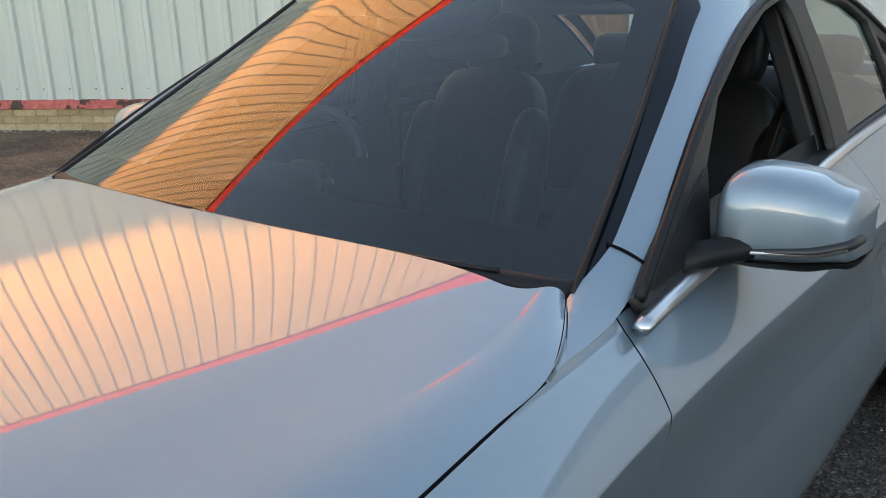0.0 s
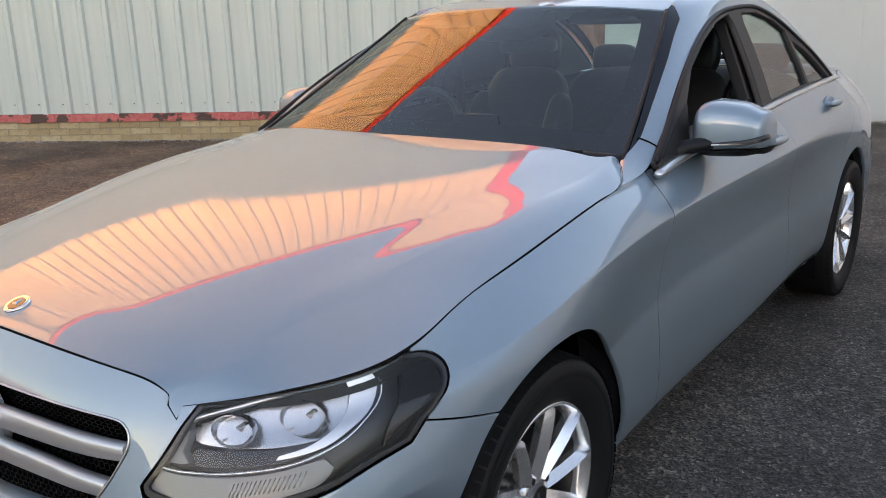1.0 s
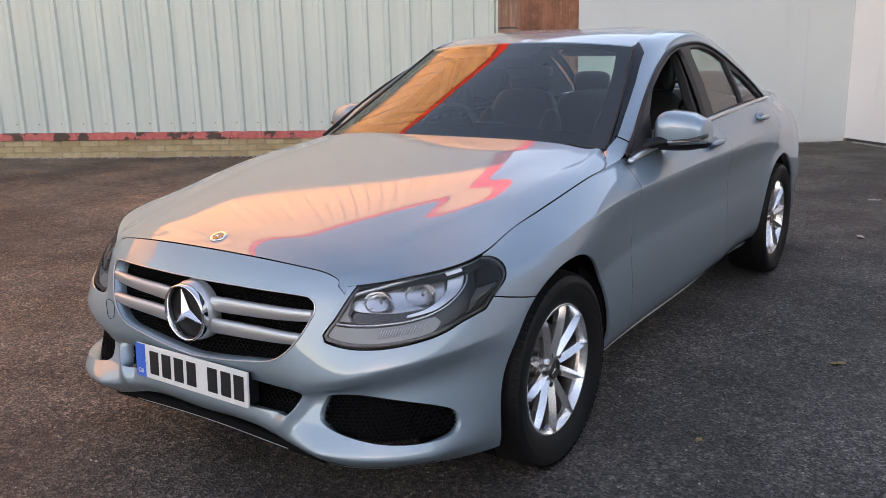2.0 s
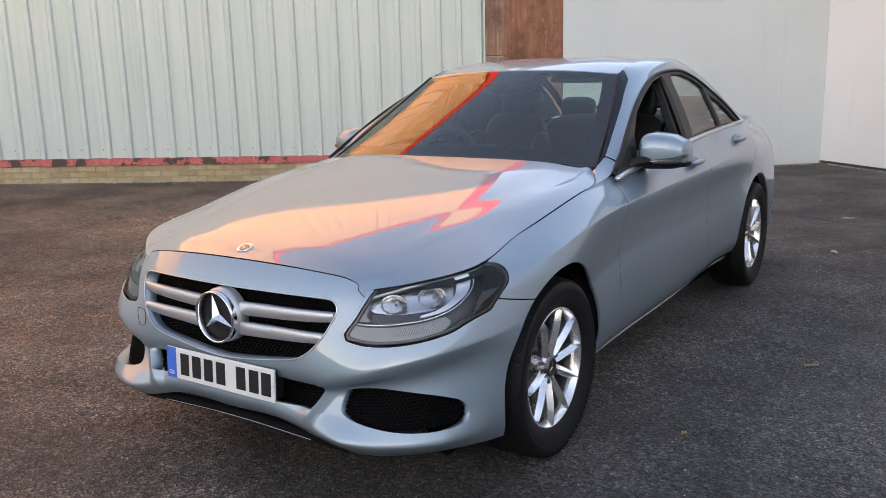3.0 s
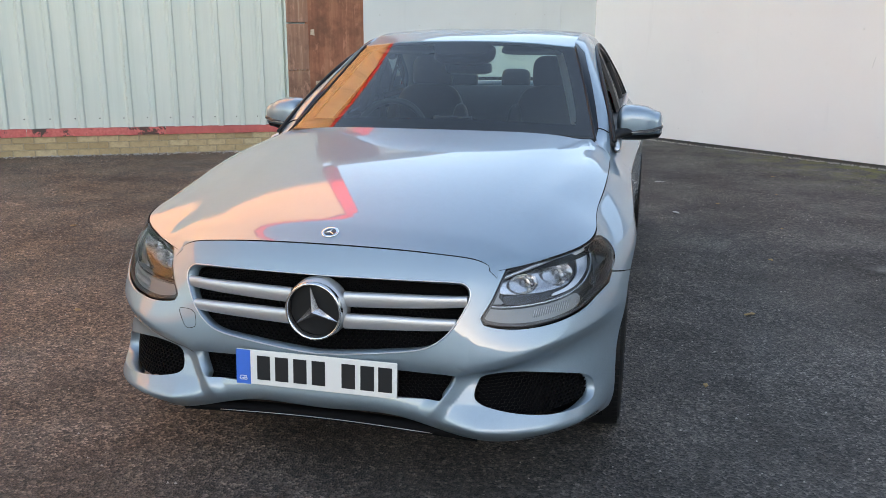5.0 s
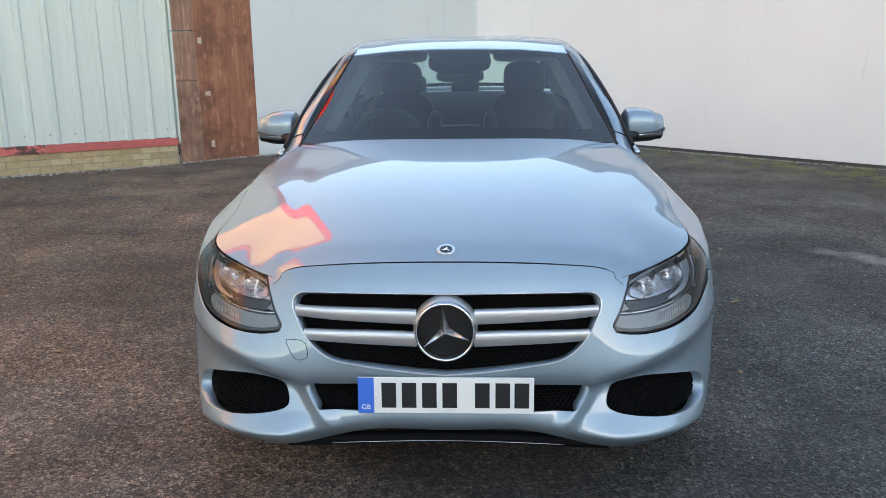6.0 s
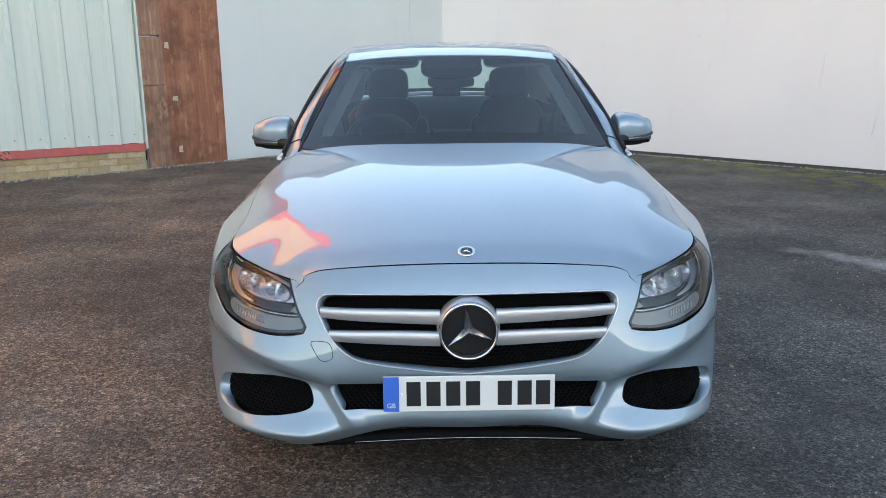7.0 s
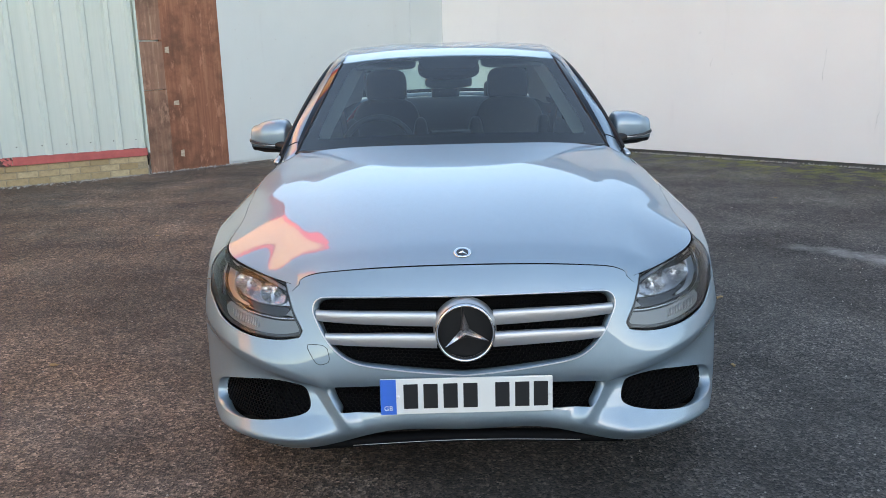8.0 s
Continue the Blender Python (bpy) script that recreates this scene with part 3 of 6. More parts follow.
def panel(name, surface, outline, mat, parent, holes=(), grid=(.03, .03), flange=.012, lift=0.0, side=1, label="", hole_flange=None, rows=(), cols=()):
    """A sheet cut from a surface, with its edges folded inward. side=-1: the mirror image."""
    outline = np.asarray(outline, float)
    holes = [np.asarray(h, float) for h in holes]
    uv, tri = flat_mesh(outline, holes, *grid, rows, cols)
    nor = normals_of(surface, uv)
    pos = surface(uv[:, 0], uv[:, 1]) + nor * lift
    verts, norms, faces = [pos], [nor], [tri]
    base = len(pos)
    for k, ring in enumerate([outline] + holes):
        depth = flange if k == 0 or hole_flange is None else hole_flange
        if not depth:
            continue
        ring = ring if ring_area(ring) > 0 else ring[::-1]
        if k:
            ring = ring[::-1]
        rn = normals_of(surface, ring)
        a = surface(ring[:, 0], ring[:, 1]) + rn * lift
        t = np.roll(a, -1, 0) - np.roll(a, 1, 0)
        out = np.cross(t, rn)
        out /= np.maximum(np.linalg.norm(out, axis=1), 1e-9)[:, None]
        m = len(ring)
        b = a - rn * min(.003, depth * .3) + out * .0008
        c = a - rn * depth
        soft = rn * .7 + out * .7
        verts += [a, b, c]
        norms += [rn, soft / np.linalg.norm(soft, axis=1)[:, None], out]
        i = np.arange(m)
        j = (i + 1) % m
        for r in range(2):
            o, q = base + r * m, base + (r + 1) * m
            faces.append(np.stack([o + j, o + i, q + i], 1))
            faces.append(np.stack([o + j, q + i, q + j], 1))
        base += 3 * m
    verts, norms, faces = np.concatenate(verts), np.concatenate(norms), np.concatenate(faces)
    if side < 0:
        verts, norms, faces = verts * (-1, 1, 1), norms * (-1, 1, 1), faces[:, ::-1]
    return raw(name, verts, faces, mat, parent, label, normals=norms)


def strip(name, line, width, thick, mat, parent, label="", side=1, up=(0, 0, 1)):
    """A flat moulding with rounded edges along a line."""
    line = [Vector((p[0] * side, p[1], p[2])) for p in line]
    return tube(name, line, width / 2, mat, parent, label, n=8, flat=thick / width)


# hood: full width, rails from the middle outward, stations from nose to windscreen
Q_K = [0, .13, .40, .66, .92, 1.14, 1.28]
P_K = [0, .30, .54, .64, .672, .76]
HOOD_0 = [(0, 0.115, 0.783), (0, 0.25, 0.827), (0, 0.5, 0.883), (0, 0.76, 0.925), (0, 1.02, 0.959), (0, 1.25, 0.984), (0, 1.4, 0.996)]
HOOD_1 = [(0.24, 0.123, 0.778), (0.26, 0.26, 0.823), (0.29, 0.51, 0.878), (0.31, 0.77, 0.92), (0.325, 1.03, 0.954), (0.34, 1.25, 0.979), (0.35, 1.412, 0.988)]
HOOD_2 = [(0.42, 0.146, 0.76), (0.46, 0.28, 0.8), (0.51, 0.53, 0.853), (0.55, 0.79, 0.897), (0.58, 1.05, 0.933), (0.6, 1.28, 0.961), (0.61, 1.44, 0.972)]
HOOD_3 = [(0.483, 0.16, 0.746), (0.53, 0.285, 0.783), (0.588, 0.54, 0.836), (0.632, 0.8, 0.878), (0.665, 1.06, 0.916), (0.685, 1.31, 0.946), (0.672, 1.455, 0.962)]
HOOD_4 = [(0.505, 0.165, 0.733), (0.563, 0.268, 0.764), (0.628, 0.53, 0.823), (0.67, 0.8, 0.866), (0.702, 1.06, 0.907), (0.72, 1.32, 0.939), (0.688, 1.475, 0.959)]
HOOD_5 = [(0.521, 0.172, 0.706), (0.632, 0.242, 0.73), (0.785, 0.412, 0.771), (0.792, 0.78, 0.845), (0.797, 1.06, 0.889), (0.784, 1.33, 0.924), (0.708, 1.49, 0.956)]
hp, hood_net = mirrored_first(P_K, np.array([HOOD_0, HOOD_1, HOOD_2, HOOD_3, HOOD_4, HOOD_5]), 5)
CREASE = .66
CREST_Q, CREST_H = (.06, .20, .36, .60, .90, 1.15, 1.3), (0, .38, .82, 1, .9, .35, .12)
hood_base = net_surface(hp, Q_K, hood_net)


def crown_terms(x, y):
    """Even powers across, plain powers along: the terms of the hood's crown."""
    t = (y - .76) / .65
    return np.stack([x ** i * t ** j for i in (0, 2, 4) for j in range(4 if i == 0 else 3)], 1)


crown_p = np.concatenate([np.full(40, p) for p in np.linspace(0, .64, 22)])
crown_at = hood_base(crown_p, np.tile(np.linspace(.06, 1.22, 40), 22))
CROWN = np.linalg.lstsq(crown_terms(crown_at[:, 0], crown_at[:, 1]), crown_at[:, 2], rcond=None)[0]


def hood_smooth(p, q):
    """Hood skin with an even crown between the creases."""
    w = hood_base(p, q)
    a = np.abs(p)
    k = np.clip((.76 - a) / .10, 0, 1)
    k = k * k * (3 - 2 * k)
    w[:, 2] += k * (crown_terms(w[:, 0], w[:, 1]) @ CROWN - w[:, 2])
    # outboard of the crease an almost plain slope down to the shut line
    c, e = hood_base(np.full(len(a), CREASE), q), hood_base(np.full(len(a), .76), q)
    t = np.clip((np.abs(w[:, 0]) - c[:, 0]) / (e[:, 0] - c[:, 0]), 0, 1)
    slope = (1 - t) * (crown_terms(c[:, 0], c[:, 1]) @ CROWN) + t * e[:, 2] + .020 * t * (1 - t)
    r = np.clip((np.asarray(q) - .04) / .3, 0, 1)
    r = r * r * (3 - 2 * r)
    w[:, 2] += np.where(a > CREASE, r * (slope - w[:, 2]), 0)
    return w



def hood(p, q):
    """Hood skin with a crisp edge along each crease."""
    w = hood_smooth(p, q)
    d = np.abs(p) - CREASE
    crest = np.where(d > 0, np.clip(1 - d / .10, 0, 1), np.clip(1 + d / .15, 0, 1) ** 2)
    w[:, 2] += .0125 * crest * np.interp(q, CREST_Q, CREST_H)
    a = np.abs(p)
    sg = np.where(np.asarray(p) < 0, -1, 1)
    lo, hi = np.clip(1 - q / .12, 0, 1), np.clip((a - .60) / .16, 0, 1)
    lo, hi = lo * lo * (3 - 2 * lo), hi * hi * (3 - 2 * hi)
    d_front = np.stack([np.interp(a, FIT_P, FIT_FRONT[:, k]) for k in range(3)], 1)
    d_side = np.stack([np.interp(q, FIT_Q, FIT_SIDE[:, k]) for k in range(3)], 1)
    add = d_front * lo[:, None] + d_side * hi[:, None] - FIT_FRONT[-1] * (lo * hi)[:, None]
    add[:, 0] *= sg
    return w + add


# how the hood's rim is drawn on to the shut line of nose, lamps and fenders
CUT = front_sv([(.530, .700)])[0]
S_NOSE = .512


def polyline(*bits):
    return np.concatenate([np.asarray(b, float) for b in bits])


def along(line, k):
    """Points at fractions k of a line's length."""
    seg = np.concatenate([[0], np.cumsum(np.linalg.norm(np.diff(line, axis=0), axis=1))])
    return np.stack([np.interp(np.asarray(k) * seg[-1], seg, line[:, i]) for i in range(3)], 1)


FIT_P = np.linspace(0, .76, 77)
FIT_Q = np.linspace(0, 1.28, 129)
cut_sv = polyline([(s, .64) for s in np.linspace(.40, S_NOSE - .02, 14)], [(S_NOSE - .008, .637), (S_NOSE, .630), (.520, .605)], [CUT])
cut_line = body_smooth(cut_sv[:, 0], cut_sv[:, 1])
rim_sv = polyline([CUT], [(.545, .612), (.575, .630)], [(s, .64) for s in np.linspace(.62, 1.9, 90)])
rim_line = body_smooth(rim_sv[:, 0], rim_sv[:, 1])
edge0 = hood_smooth(FIT_P, np.zeros(77))
nose_sv = np.linspace(0, .42, 60)
nose_line = body_smooth(nose_sv, np.full(60, .64))
target0 = np.stack([np.interp(edge0[:, 0], nose_line[:, 0], nose_line[:, k]) for k in range(3)], 1)
far_p = edge0[:, 0] > cut_line[0, 0]
target0[far_p] = along(cut_line, np.linspace(0, 1, far_p.sum() + 1)[1:])
FIT_FRONT = target0 - edge0
edge1 = hood_smooth(np.full(129, .76), FIT_Q)
y_side = edge1[:, 1] + (rim_line[0, 1] - edge1[0, 1]) * np.clip(1 - FIT_Q / .13, 0, 1)
target1 = np.stack([np.interp(y_side, rim_line[:, 1], rim_line[:, k]) for k in range(3)], 1)
fade_q = np.clip((1.19 - FIT_Q) / .15, 0, 1)
FIT_SIDE = (target1 - edge1) * (fade_q * fade_q * (3 - 2 * fade_q))[:, None]
FIT_SIDE[0] = FIT_FRONT[-1]

# windscreen: across and upward
WS_X = [0, .25, .48, .70]
WS_LOW = [(0, 1.395, 0.986), (0.25, 1.403, 0.983), (0.48, 1.435, 0.974), (0.715, 1.505, 0.958)]
WS_MID = [(0, 1.76, 1.203), (0.235, 1.772, 1.196), (0.44, 1.8, 1.18), (0.637, 1.845, 1.15)]
WS_TOP = [(0, 2.085, 1.374), (0.2, 2.09, 1.371), (0.38, 2.113, 1.363), (0.553, 2.165, 1.346)]
wx, ws_net = mirrored_first(WS_X, np.array([WS_LOW, WS_MID, WS_TOP]).transpose(1, 0, 2), 3)
windscreen = net_surface(wx, [0, .42, .82], ws_net)

# roof: across and backward
R_Y = [0, .25, .55, .85, 1.1, 1.37]
ROOF_MID = [(0, 2.085, 1.376), (0, 2.3, 1.417), (0, 2.6, 1.438), (0, 2.9, 1.442), (0, 3.15, 1.427), (0, 3.42, 1.378)]
ROOF_QTR = [(0.3, 2.105, 1.37), (0.3, 2.33, 1.414), (0.3, 2.6, 1.437), (0.3, 2.89, 1.44), (0.3, 3.14, 1.423), (0.3, 3.405, 1.366)]
ROOF_SIDE = [(0.553, 2.168, 1.348), (0.548, 2.36, 1.392), (0.545, 2.6, 1.418), (0.545, 2.87, 1.42), (0.545, 3.12, 1.4), (0.55, 3.375, 1.328)]
rx, roof_net = mirrored_first([0, .30, .55], np.array([ROOF_MID, ROOF_QTR, ROOF_SIDE]), 2)
roof = net_surface(rx, R_Y, roof_net)

# rear screen and boot lid
RS_TOP = [(0, 3.428, 1.372), (.30, 3.413, 1.360), (.55, 3.383, 1.322)]
RS_LOW = [(0, 4.05, 1.085), (.32, 4.035, 1.080), (.62, 3.985, 1.062)]
rs_mid = (np.array(RS_TOP) + np.array(RS_LOW)) / 2 + np.array((0.0, .015, .022))
rsx, rs_net = mirrored_first([0, .3, .58], np.array([RS_LOW, rs_mid, RS_TOP]).transpose(1, 0, 2), 2)
rear_screen = net_surface(rsx, [0, .34, .68], rs_net)
BOOT_A = [(0, 4.055, 1.083), (.34, 4.04, 1.076), (.64, 3.99, 1.045)]
BOOT_B = [(0, 4.36, 1.066), (.34, 4.34, 1.061), (.655, 4.25, 1.033)]
BOOT_C = [(0, 4.645, 1.045), (.25, 4.63, 1.042), (.47, 4.575, 1.025)]
bx, boot_net = mirrored_first([0, .3, .6], np.array([BOOT_A, BOOT_B, BOOT_C]).transpose(1, 0, 2), 2)
boot = net_surface(bx, [0, .3, .6], boot_net)

# fender corner between hood, door and A-pillar
fc_n = 9
fc_y = np.linspace(1.315, 1.37, fc_n)
fc_s = side_sv(np.stack([fc_y, np.interp(fc_y, (1.08, 1.5), (.88, .92))], 1))[:, 0]
fc_a = body(fc_s, np.full(fc_n, .6385))
fc_q = np.linspace(1.125, 1.272, fc_n)
fc_b = hood(np.full(fc_n, .7574), fc_q)
fc_out = np.gradient(fc_b, axis=0)
fc_out = np.stack([fc_out[:, 1], -fc_out[:, 0], np.zeros(fc_n)], 1)
fc_b += fc_out / np.linalg.norm(fc_out, axis=1)[:, None] * (.002 * np.clip(np.arange(fc_n) / 3, 0, 1))[:, None]
fc_b[0] = fc_a[0]
fc_b[:, 2] -= .001
fc_m = (fc_a + fc_b) / 2 + np.array((.002, 0, .002))

# side frame: A-pillar, roof rail and C-pillar, between the door opening and the screens
FR_U = [-.17, -.03, .22, .50, .80, 1.10, 1.36, 1.60, 1.85, 2.10, 2.32, 2.56, 2.80]
FR_OUT = [(0.7845, 1.375, 0.9215), (0.7795, 1.505, 0.9345), (0.753, 1.7, 1.046), (0.704, 1.935, 1.169), (0.666, 2.163, 1.265), (0.641, 2.384, 1.327), (0.631, 2.62, 1.352), (0.632, 2.85, 1.351), (0.65, 3.06, 1.305), (0.681, 3.25, 1.228), (0.717, 3.445, 1.137), (0.762, 3.637, 1.028), (0.722, 3.95, 1.03)]
FR_IN = [(0.713, 1.47, 0.954), (0.7, 1.548, 0.985), (0.668, 1.69, 1.062), (0.62, 1.885, 1.183), (0.555, 2.16, 1.346), (0.548, 2.36, 1.392), (0.545, 2.6, 1.418), (0.545, 2.87, 1.42), (0.545, 3.12, 1.4), (0.55, 3.375, 1.328), (0.566, 3.58, 1.25), (0.6, 3.82, 1.14), (0.632, 4.0, 1.056)]
FR_OUT[0], FR_IN[0] = tuple(fc_a[-1]), tuple(fc_b[-1])
fr_mid = (np.array(FR_OUT) * .5 + np.array(FR_IN) * .5) + np.array([(.003, 0, .004)] + [(.005, -.001, .006)] * 4 + [(.010, 0, .011)] * 4 + [(.02, 0, .014)] * 3 + [(.012, 0, .006)])
side_frame = net_surface(FR_U, [0, .5, 1], np.array([FR_OUT, fr_mid, FR_IN]).transpose(1, 0, 2))


def door_glass(y, z):
    """The slightly barrelled plane of the side windows."""
    return np.stack([.797 - .40 * (z - .93) + .012 * np.sin(np.pi * np.clip((z - .93) / .44, 0, 1)), y, z], 1)


# ---- the car ----
car = thing("car", "silver metallic four-door saloon car parked on asphalt", "car")
AXLE_F, AXLE_R, HUB_Z, ARCH = .80, 3.64, .325, .385


def arch(yc, a0, a1, r=ARCH, n=40):
    a = np.radians(np.linspace(a0, a1, n))
    return np.stack([yc + r * np.cos(a), HUB_Z + r * np.sin(a)], 1)


def v_line(s0, s1, v, n=60):
    return np.stack([np.linspace(s0, s1, n), np.full(n, v)], 1)


def flip(p):
    return (np.asarray(p) * (-1, 1))[::-1]


# key lines
LAMP_START = rim_sv[2]
lamp_p0 = body_smooth(LAMP_START[:1], LAMP_START[1:])[0]
LAMP_LOW = [(lamp_p0[0], lamp_p0[2]), (.524, .642), (.497, .592), (.505, .577), (.558, .566), (.620, .565), (.70, .574), (.775, .594), (.815, .622)]
lamp_low = front_sv(curve(LAMP_LOW))
lamp_low[0] = LAMP_START
lamp_back = side_sv(curve([(.425, .672), (.456, .692), (.488, .716), (.507, .739), (.507, .757), (.488, .770), (.455, .775), (.405, .7705)]))
lamp_back[-1, 1] = .64
lamp_mid = side_sv(curve([(.392, .643), (.425, .672)]))
lamp_low_side = join(lamp_low, lamp_mid)
seam = side_sv(curve([(.425, .672), (.50, .655), (.575, .640)]))
nose_edge = cut_sv[13:]
arch_low = side_sv(arch(AXLE_F, 197, 125))
arch_low = arch_low[arch_low[:, 1] > .004]

half = join(v_line(0, arch_low[0, 0], 0, 60), arch_low, seam[::-1], lamp_low_side[::-1], rim_sv[1:2], nose_edge[::-1], v_line(S_NOSE - .02, 0, .64, 30))
half = half[(half[:, 0] > 1e-4)]
bumper_line = join(half, flip(half))
bumper_line = inset(bumper_line, .003)

GRILLE = [(0, .699), (.22, .698), (.40, .694), (.447, .684), (.461, .655), (.448, .618), (.418, .566), (.375, .523), (.32, .497), (.21, .478), (.10, .466), (0, .459)]
SLOT = [(0, .428), (.20, .426), (.40, .420), (.430, .412), (.413, .375), (.392, .348), (.36, .340), (.20, .337), (0, .336)]
INTAKE = [(.506, .412), (.572, .424), (.647, .423), (.732, .408), (.800, .378), (.822, .340), (.814, .302), (.77, .296), (.71, .298), (.63, .305), (.56, .315), (.505, .329), (.482, .349), (.486, .384)]


def sym(pts):
    p = front_sv(curve(pts, .008))
    p[0, 0] = p[-1, 0] = 0
    return np.concatenate([p, flip(p)[1:-1]])


grille_hole, slot_hole = sym(GRILLE), sym(SLOT)
intake_hole = front_sv(loop_curve(INTAKE, .007))
bumper = panel("front_bumper", body, bumper_line, PAINT, car, [grille_hole, slot_hole, intake_hole, flip(intake_hole)], (.008, .008), .016, hole_flange=.045, rows=(.32, .062))


def shell(surface, deep):
    """The same surface, set inward."""
    def f(u, v):
        return surface(u, v) - normals_of(surface, np.stack([u, v], 1)) * deep
    return f


def mesh_grid(name, surface, outline, cell, bar, mat, parent, label, deep):
    """Plastic honeycomb behind an opening: six-sided rims cut to the outline."""
    verts, faces = [], []
    lo, hi = outline.min(0), outline.max(0)
    w, h = cell, cell * .62
    rows = int((hi[1] - lo[1]) / (h * .75)) + 2
    cols = int((hi[0] - lo[0]) / w) + 2
    for r in range(rows):
        for c in range(cols):
            cu = lo[0] + (c + .5 * (r % 2)) * w
            cv = lo[1] + r * h * .75
            if not inside(np.array([(cu, cv)]), outline)[0]:
                continue
            ring = np.array([(cu + w * .5 * x, cv + h * .5 * y) for x, y in ((0, 1), (1, .5), (1, -.5), (0, -1), (-1, -.5), (-1, .5))])
            inner = np.array((cu, cv)) + (ring - (cu, cv)) * (1 - bar)
            p = np.concatenate([shell(surface, deep)(ring[:, 0], ring[:, 1]), shell(surface, deep)(inner[:, 0], inner[:, 1]), shell(surface, deep + .008)(inner[:, 0], inner[:, 1])])
            b = len(verts)
            verts += list(p)
            for i in range(6):
                j = (i + 1) % 6
                faces.append((b + j, b + i, b + 6 + i, b + 6 + j))
                faces.append((b + 6 + j, b + 6 + i, b + 12 + i, b + 12 + j))
    return raw(name, verts, faces, mat, parent, label, smooth=False)


def backing(name, surface, ring, deep, parent):
    return panel(name, shell(surface, deep), inset(ring, -.012), DARK_INSIDE, parent, grid=(.06, .05), flange=0)


backing("grille_back", body_smooth, grille_hole, .075, car)
backing("slot_back", body_smooth, slot_hole, .06, car)
grille_mesh = mesh_grid("grille_mesh", body_smooth, inset(grille_hole, -.004), .018, .18, GRID_BLACK, car, "black plastic grille mesh", .044)
mesh_grid("slot_mesh", body_smooth, inset(slot_hole, -.004), .020, .2, GRID_BLACK, car, "black plastic mesh", .036)
for sd in (1, -1):
    ring = intake_hole if sd > 0 else flip(intake_hole)
    backing("intake_back", body_smooth, ring, .06, car)
    mesh_grid("intake_mesh", body_smooth, inset(ring, -.004), .016, .2, GRID_BLACK, car, "black honeycomb intake mesh", .030)

# thin bright edge round the grille
gr = body(grille_hole[:, 0], grille_hole[:, 1])
tube("grille_surround", [tuple(p + np.array((0, -.001, 0))) for p in gr], .0022, SATIN, car, "satin silver grille edge", closed=True, n=6)


def slat(z_in, z_out, x_out, sd):
    """One of the two louvres: broad silver blade that narrows outward."""
    n = 26
    verts, faces = [], []
    prof = ((0, .5), (-.38, .44), (-.5, .30), (-.5, -.30), (-.34, -.45), (0, -.5), (.5, -.3), (.5, .3))
    for i in range(n):
        k = i / (n - 1)
        x = .085 + (x_out - .085) * k
        z = z_in + (z_out - z_in) * k
        y = front_y(x, z) + .012
        tall = .048 - .014 * k ** 2
        for py, pz in prof:
            verts.append((sd * x, y + py * .03 + .004, z + pz * tall))
    m = len(prof)
    for i in range(n - 1):
        for j in range(m):
            f = (i * m + j, i * m + (j + 1) % m, (i + 1) * m + (j + 1) % m, (i + 1) * m + j)
            faces.append(f[::-1] if sd < 0 else f)
    faces.append(tuple(range(m)))
    faces.append(tuple(range((n - 1) * m, n * m)))
    return sharp(raw("grille_slat", verts, faces, SATIN_PAINT, car, "silver louvre with soft edges"), 60)


def front_y(x, z):
    sv = front_sv([(x, z)])
    return float(body_smooth(sv[:, 0], sv[:, 1])[0, 1])


SATIN_PAINT = simple("silver_louvre_paint", (0.56, 0.57, 0.58), 0.42, 0.8, coat=0.3)
for sd in (1, -1):
    slat(.629, .636, .452, sd)
    slat(.563, .570, .424, sd)

# round emblem: dark bowl, bright ring and three tapered arms
emblem = lathe("emblem", [(.02, .101), (.004, .103), (-.004, .1010), (-.006, .0975), (-.002, .0935), (.012, .0915)], CHROME, car, "bright round grille emblem")
emblem.matrix_local = pose(0, .014, .597, -7, 0, 90) @ Matrix.Diagonal((.95, .875, .875, 1))
bowl = lathe("emblem_bowl", [(.02, .094), (.016, .06), (.018, .0)], BLACK_PLASTIC, emblem, "dark emblem field")


def arm_mesh():
    """Ridge-backed arm along +z in the emblem's plane."""
    w, l, h = .0175, .090, .012
    v = [(0.012, -w, 0), (0.012, w, 0), (0.012, 0, l), (-h, 0, 0), (0.004, 0, l)]
    f = [(0, 3, 4, 2), (3, 1, 2, 4), (1, 0, 2)]
    return v, f


for k in range(3):
    v, f = arm_mesh()
    a = raw("emblem_arm", v, f, STAR, emblem, "bright tapered arm", smooth=False)
    a.matrix_local = pose(0, 0, 0, 120 * k, 0, 0)
base_ring = lathe("emblem_base", [(.06, .096), (.034, .095), (.018, .090), (.012, .084)], SATIN_PAINT, car, "silver emblem surround")
base_ring.matrix_local = pose(0, .016, .597, -7, 0, 90)

# small hood badge
badge = lathe("hood_badge", [(.004, .0275), (-.002, .0275), (-.004, .025), (-.002, .019), (-.0015, 0.0)], CHROME, car, "small round bright badge", n=40)
hn = normals_of(hood, np.array([(0, .055)]))[0]
badge.matrix_local = Matrix.Translation(Vector(hood(np.array([0.]), np.array([.055]))[0]) + Vector(hn) * .002) @ Vector((-1, 0, 0)).rotation_difference(Vector(hn)).to_matrix().to_4x4()
field = lathe("badge_field", [(-.0030, .0185), (-.0032, 0.0)], BLACK_GLOSS, badge, "dark badge field", n=32)
for k in range(3):
    v, f = arm_mesh()
    a = raw("badge_arm", [(x * .2 - .004, y * .22, z * .2) for x, y, z in v], f, CHROME, badge, smooth=False)
    a.matrix_local = pose(0, 0, 0, 120 * k + 180, 0, 0)

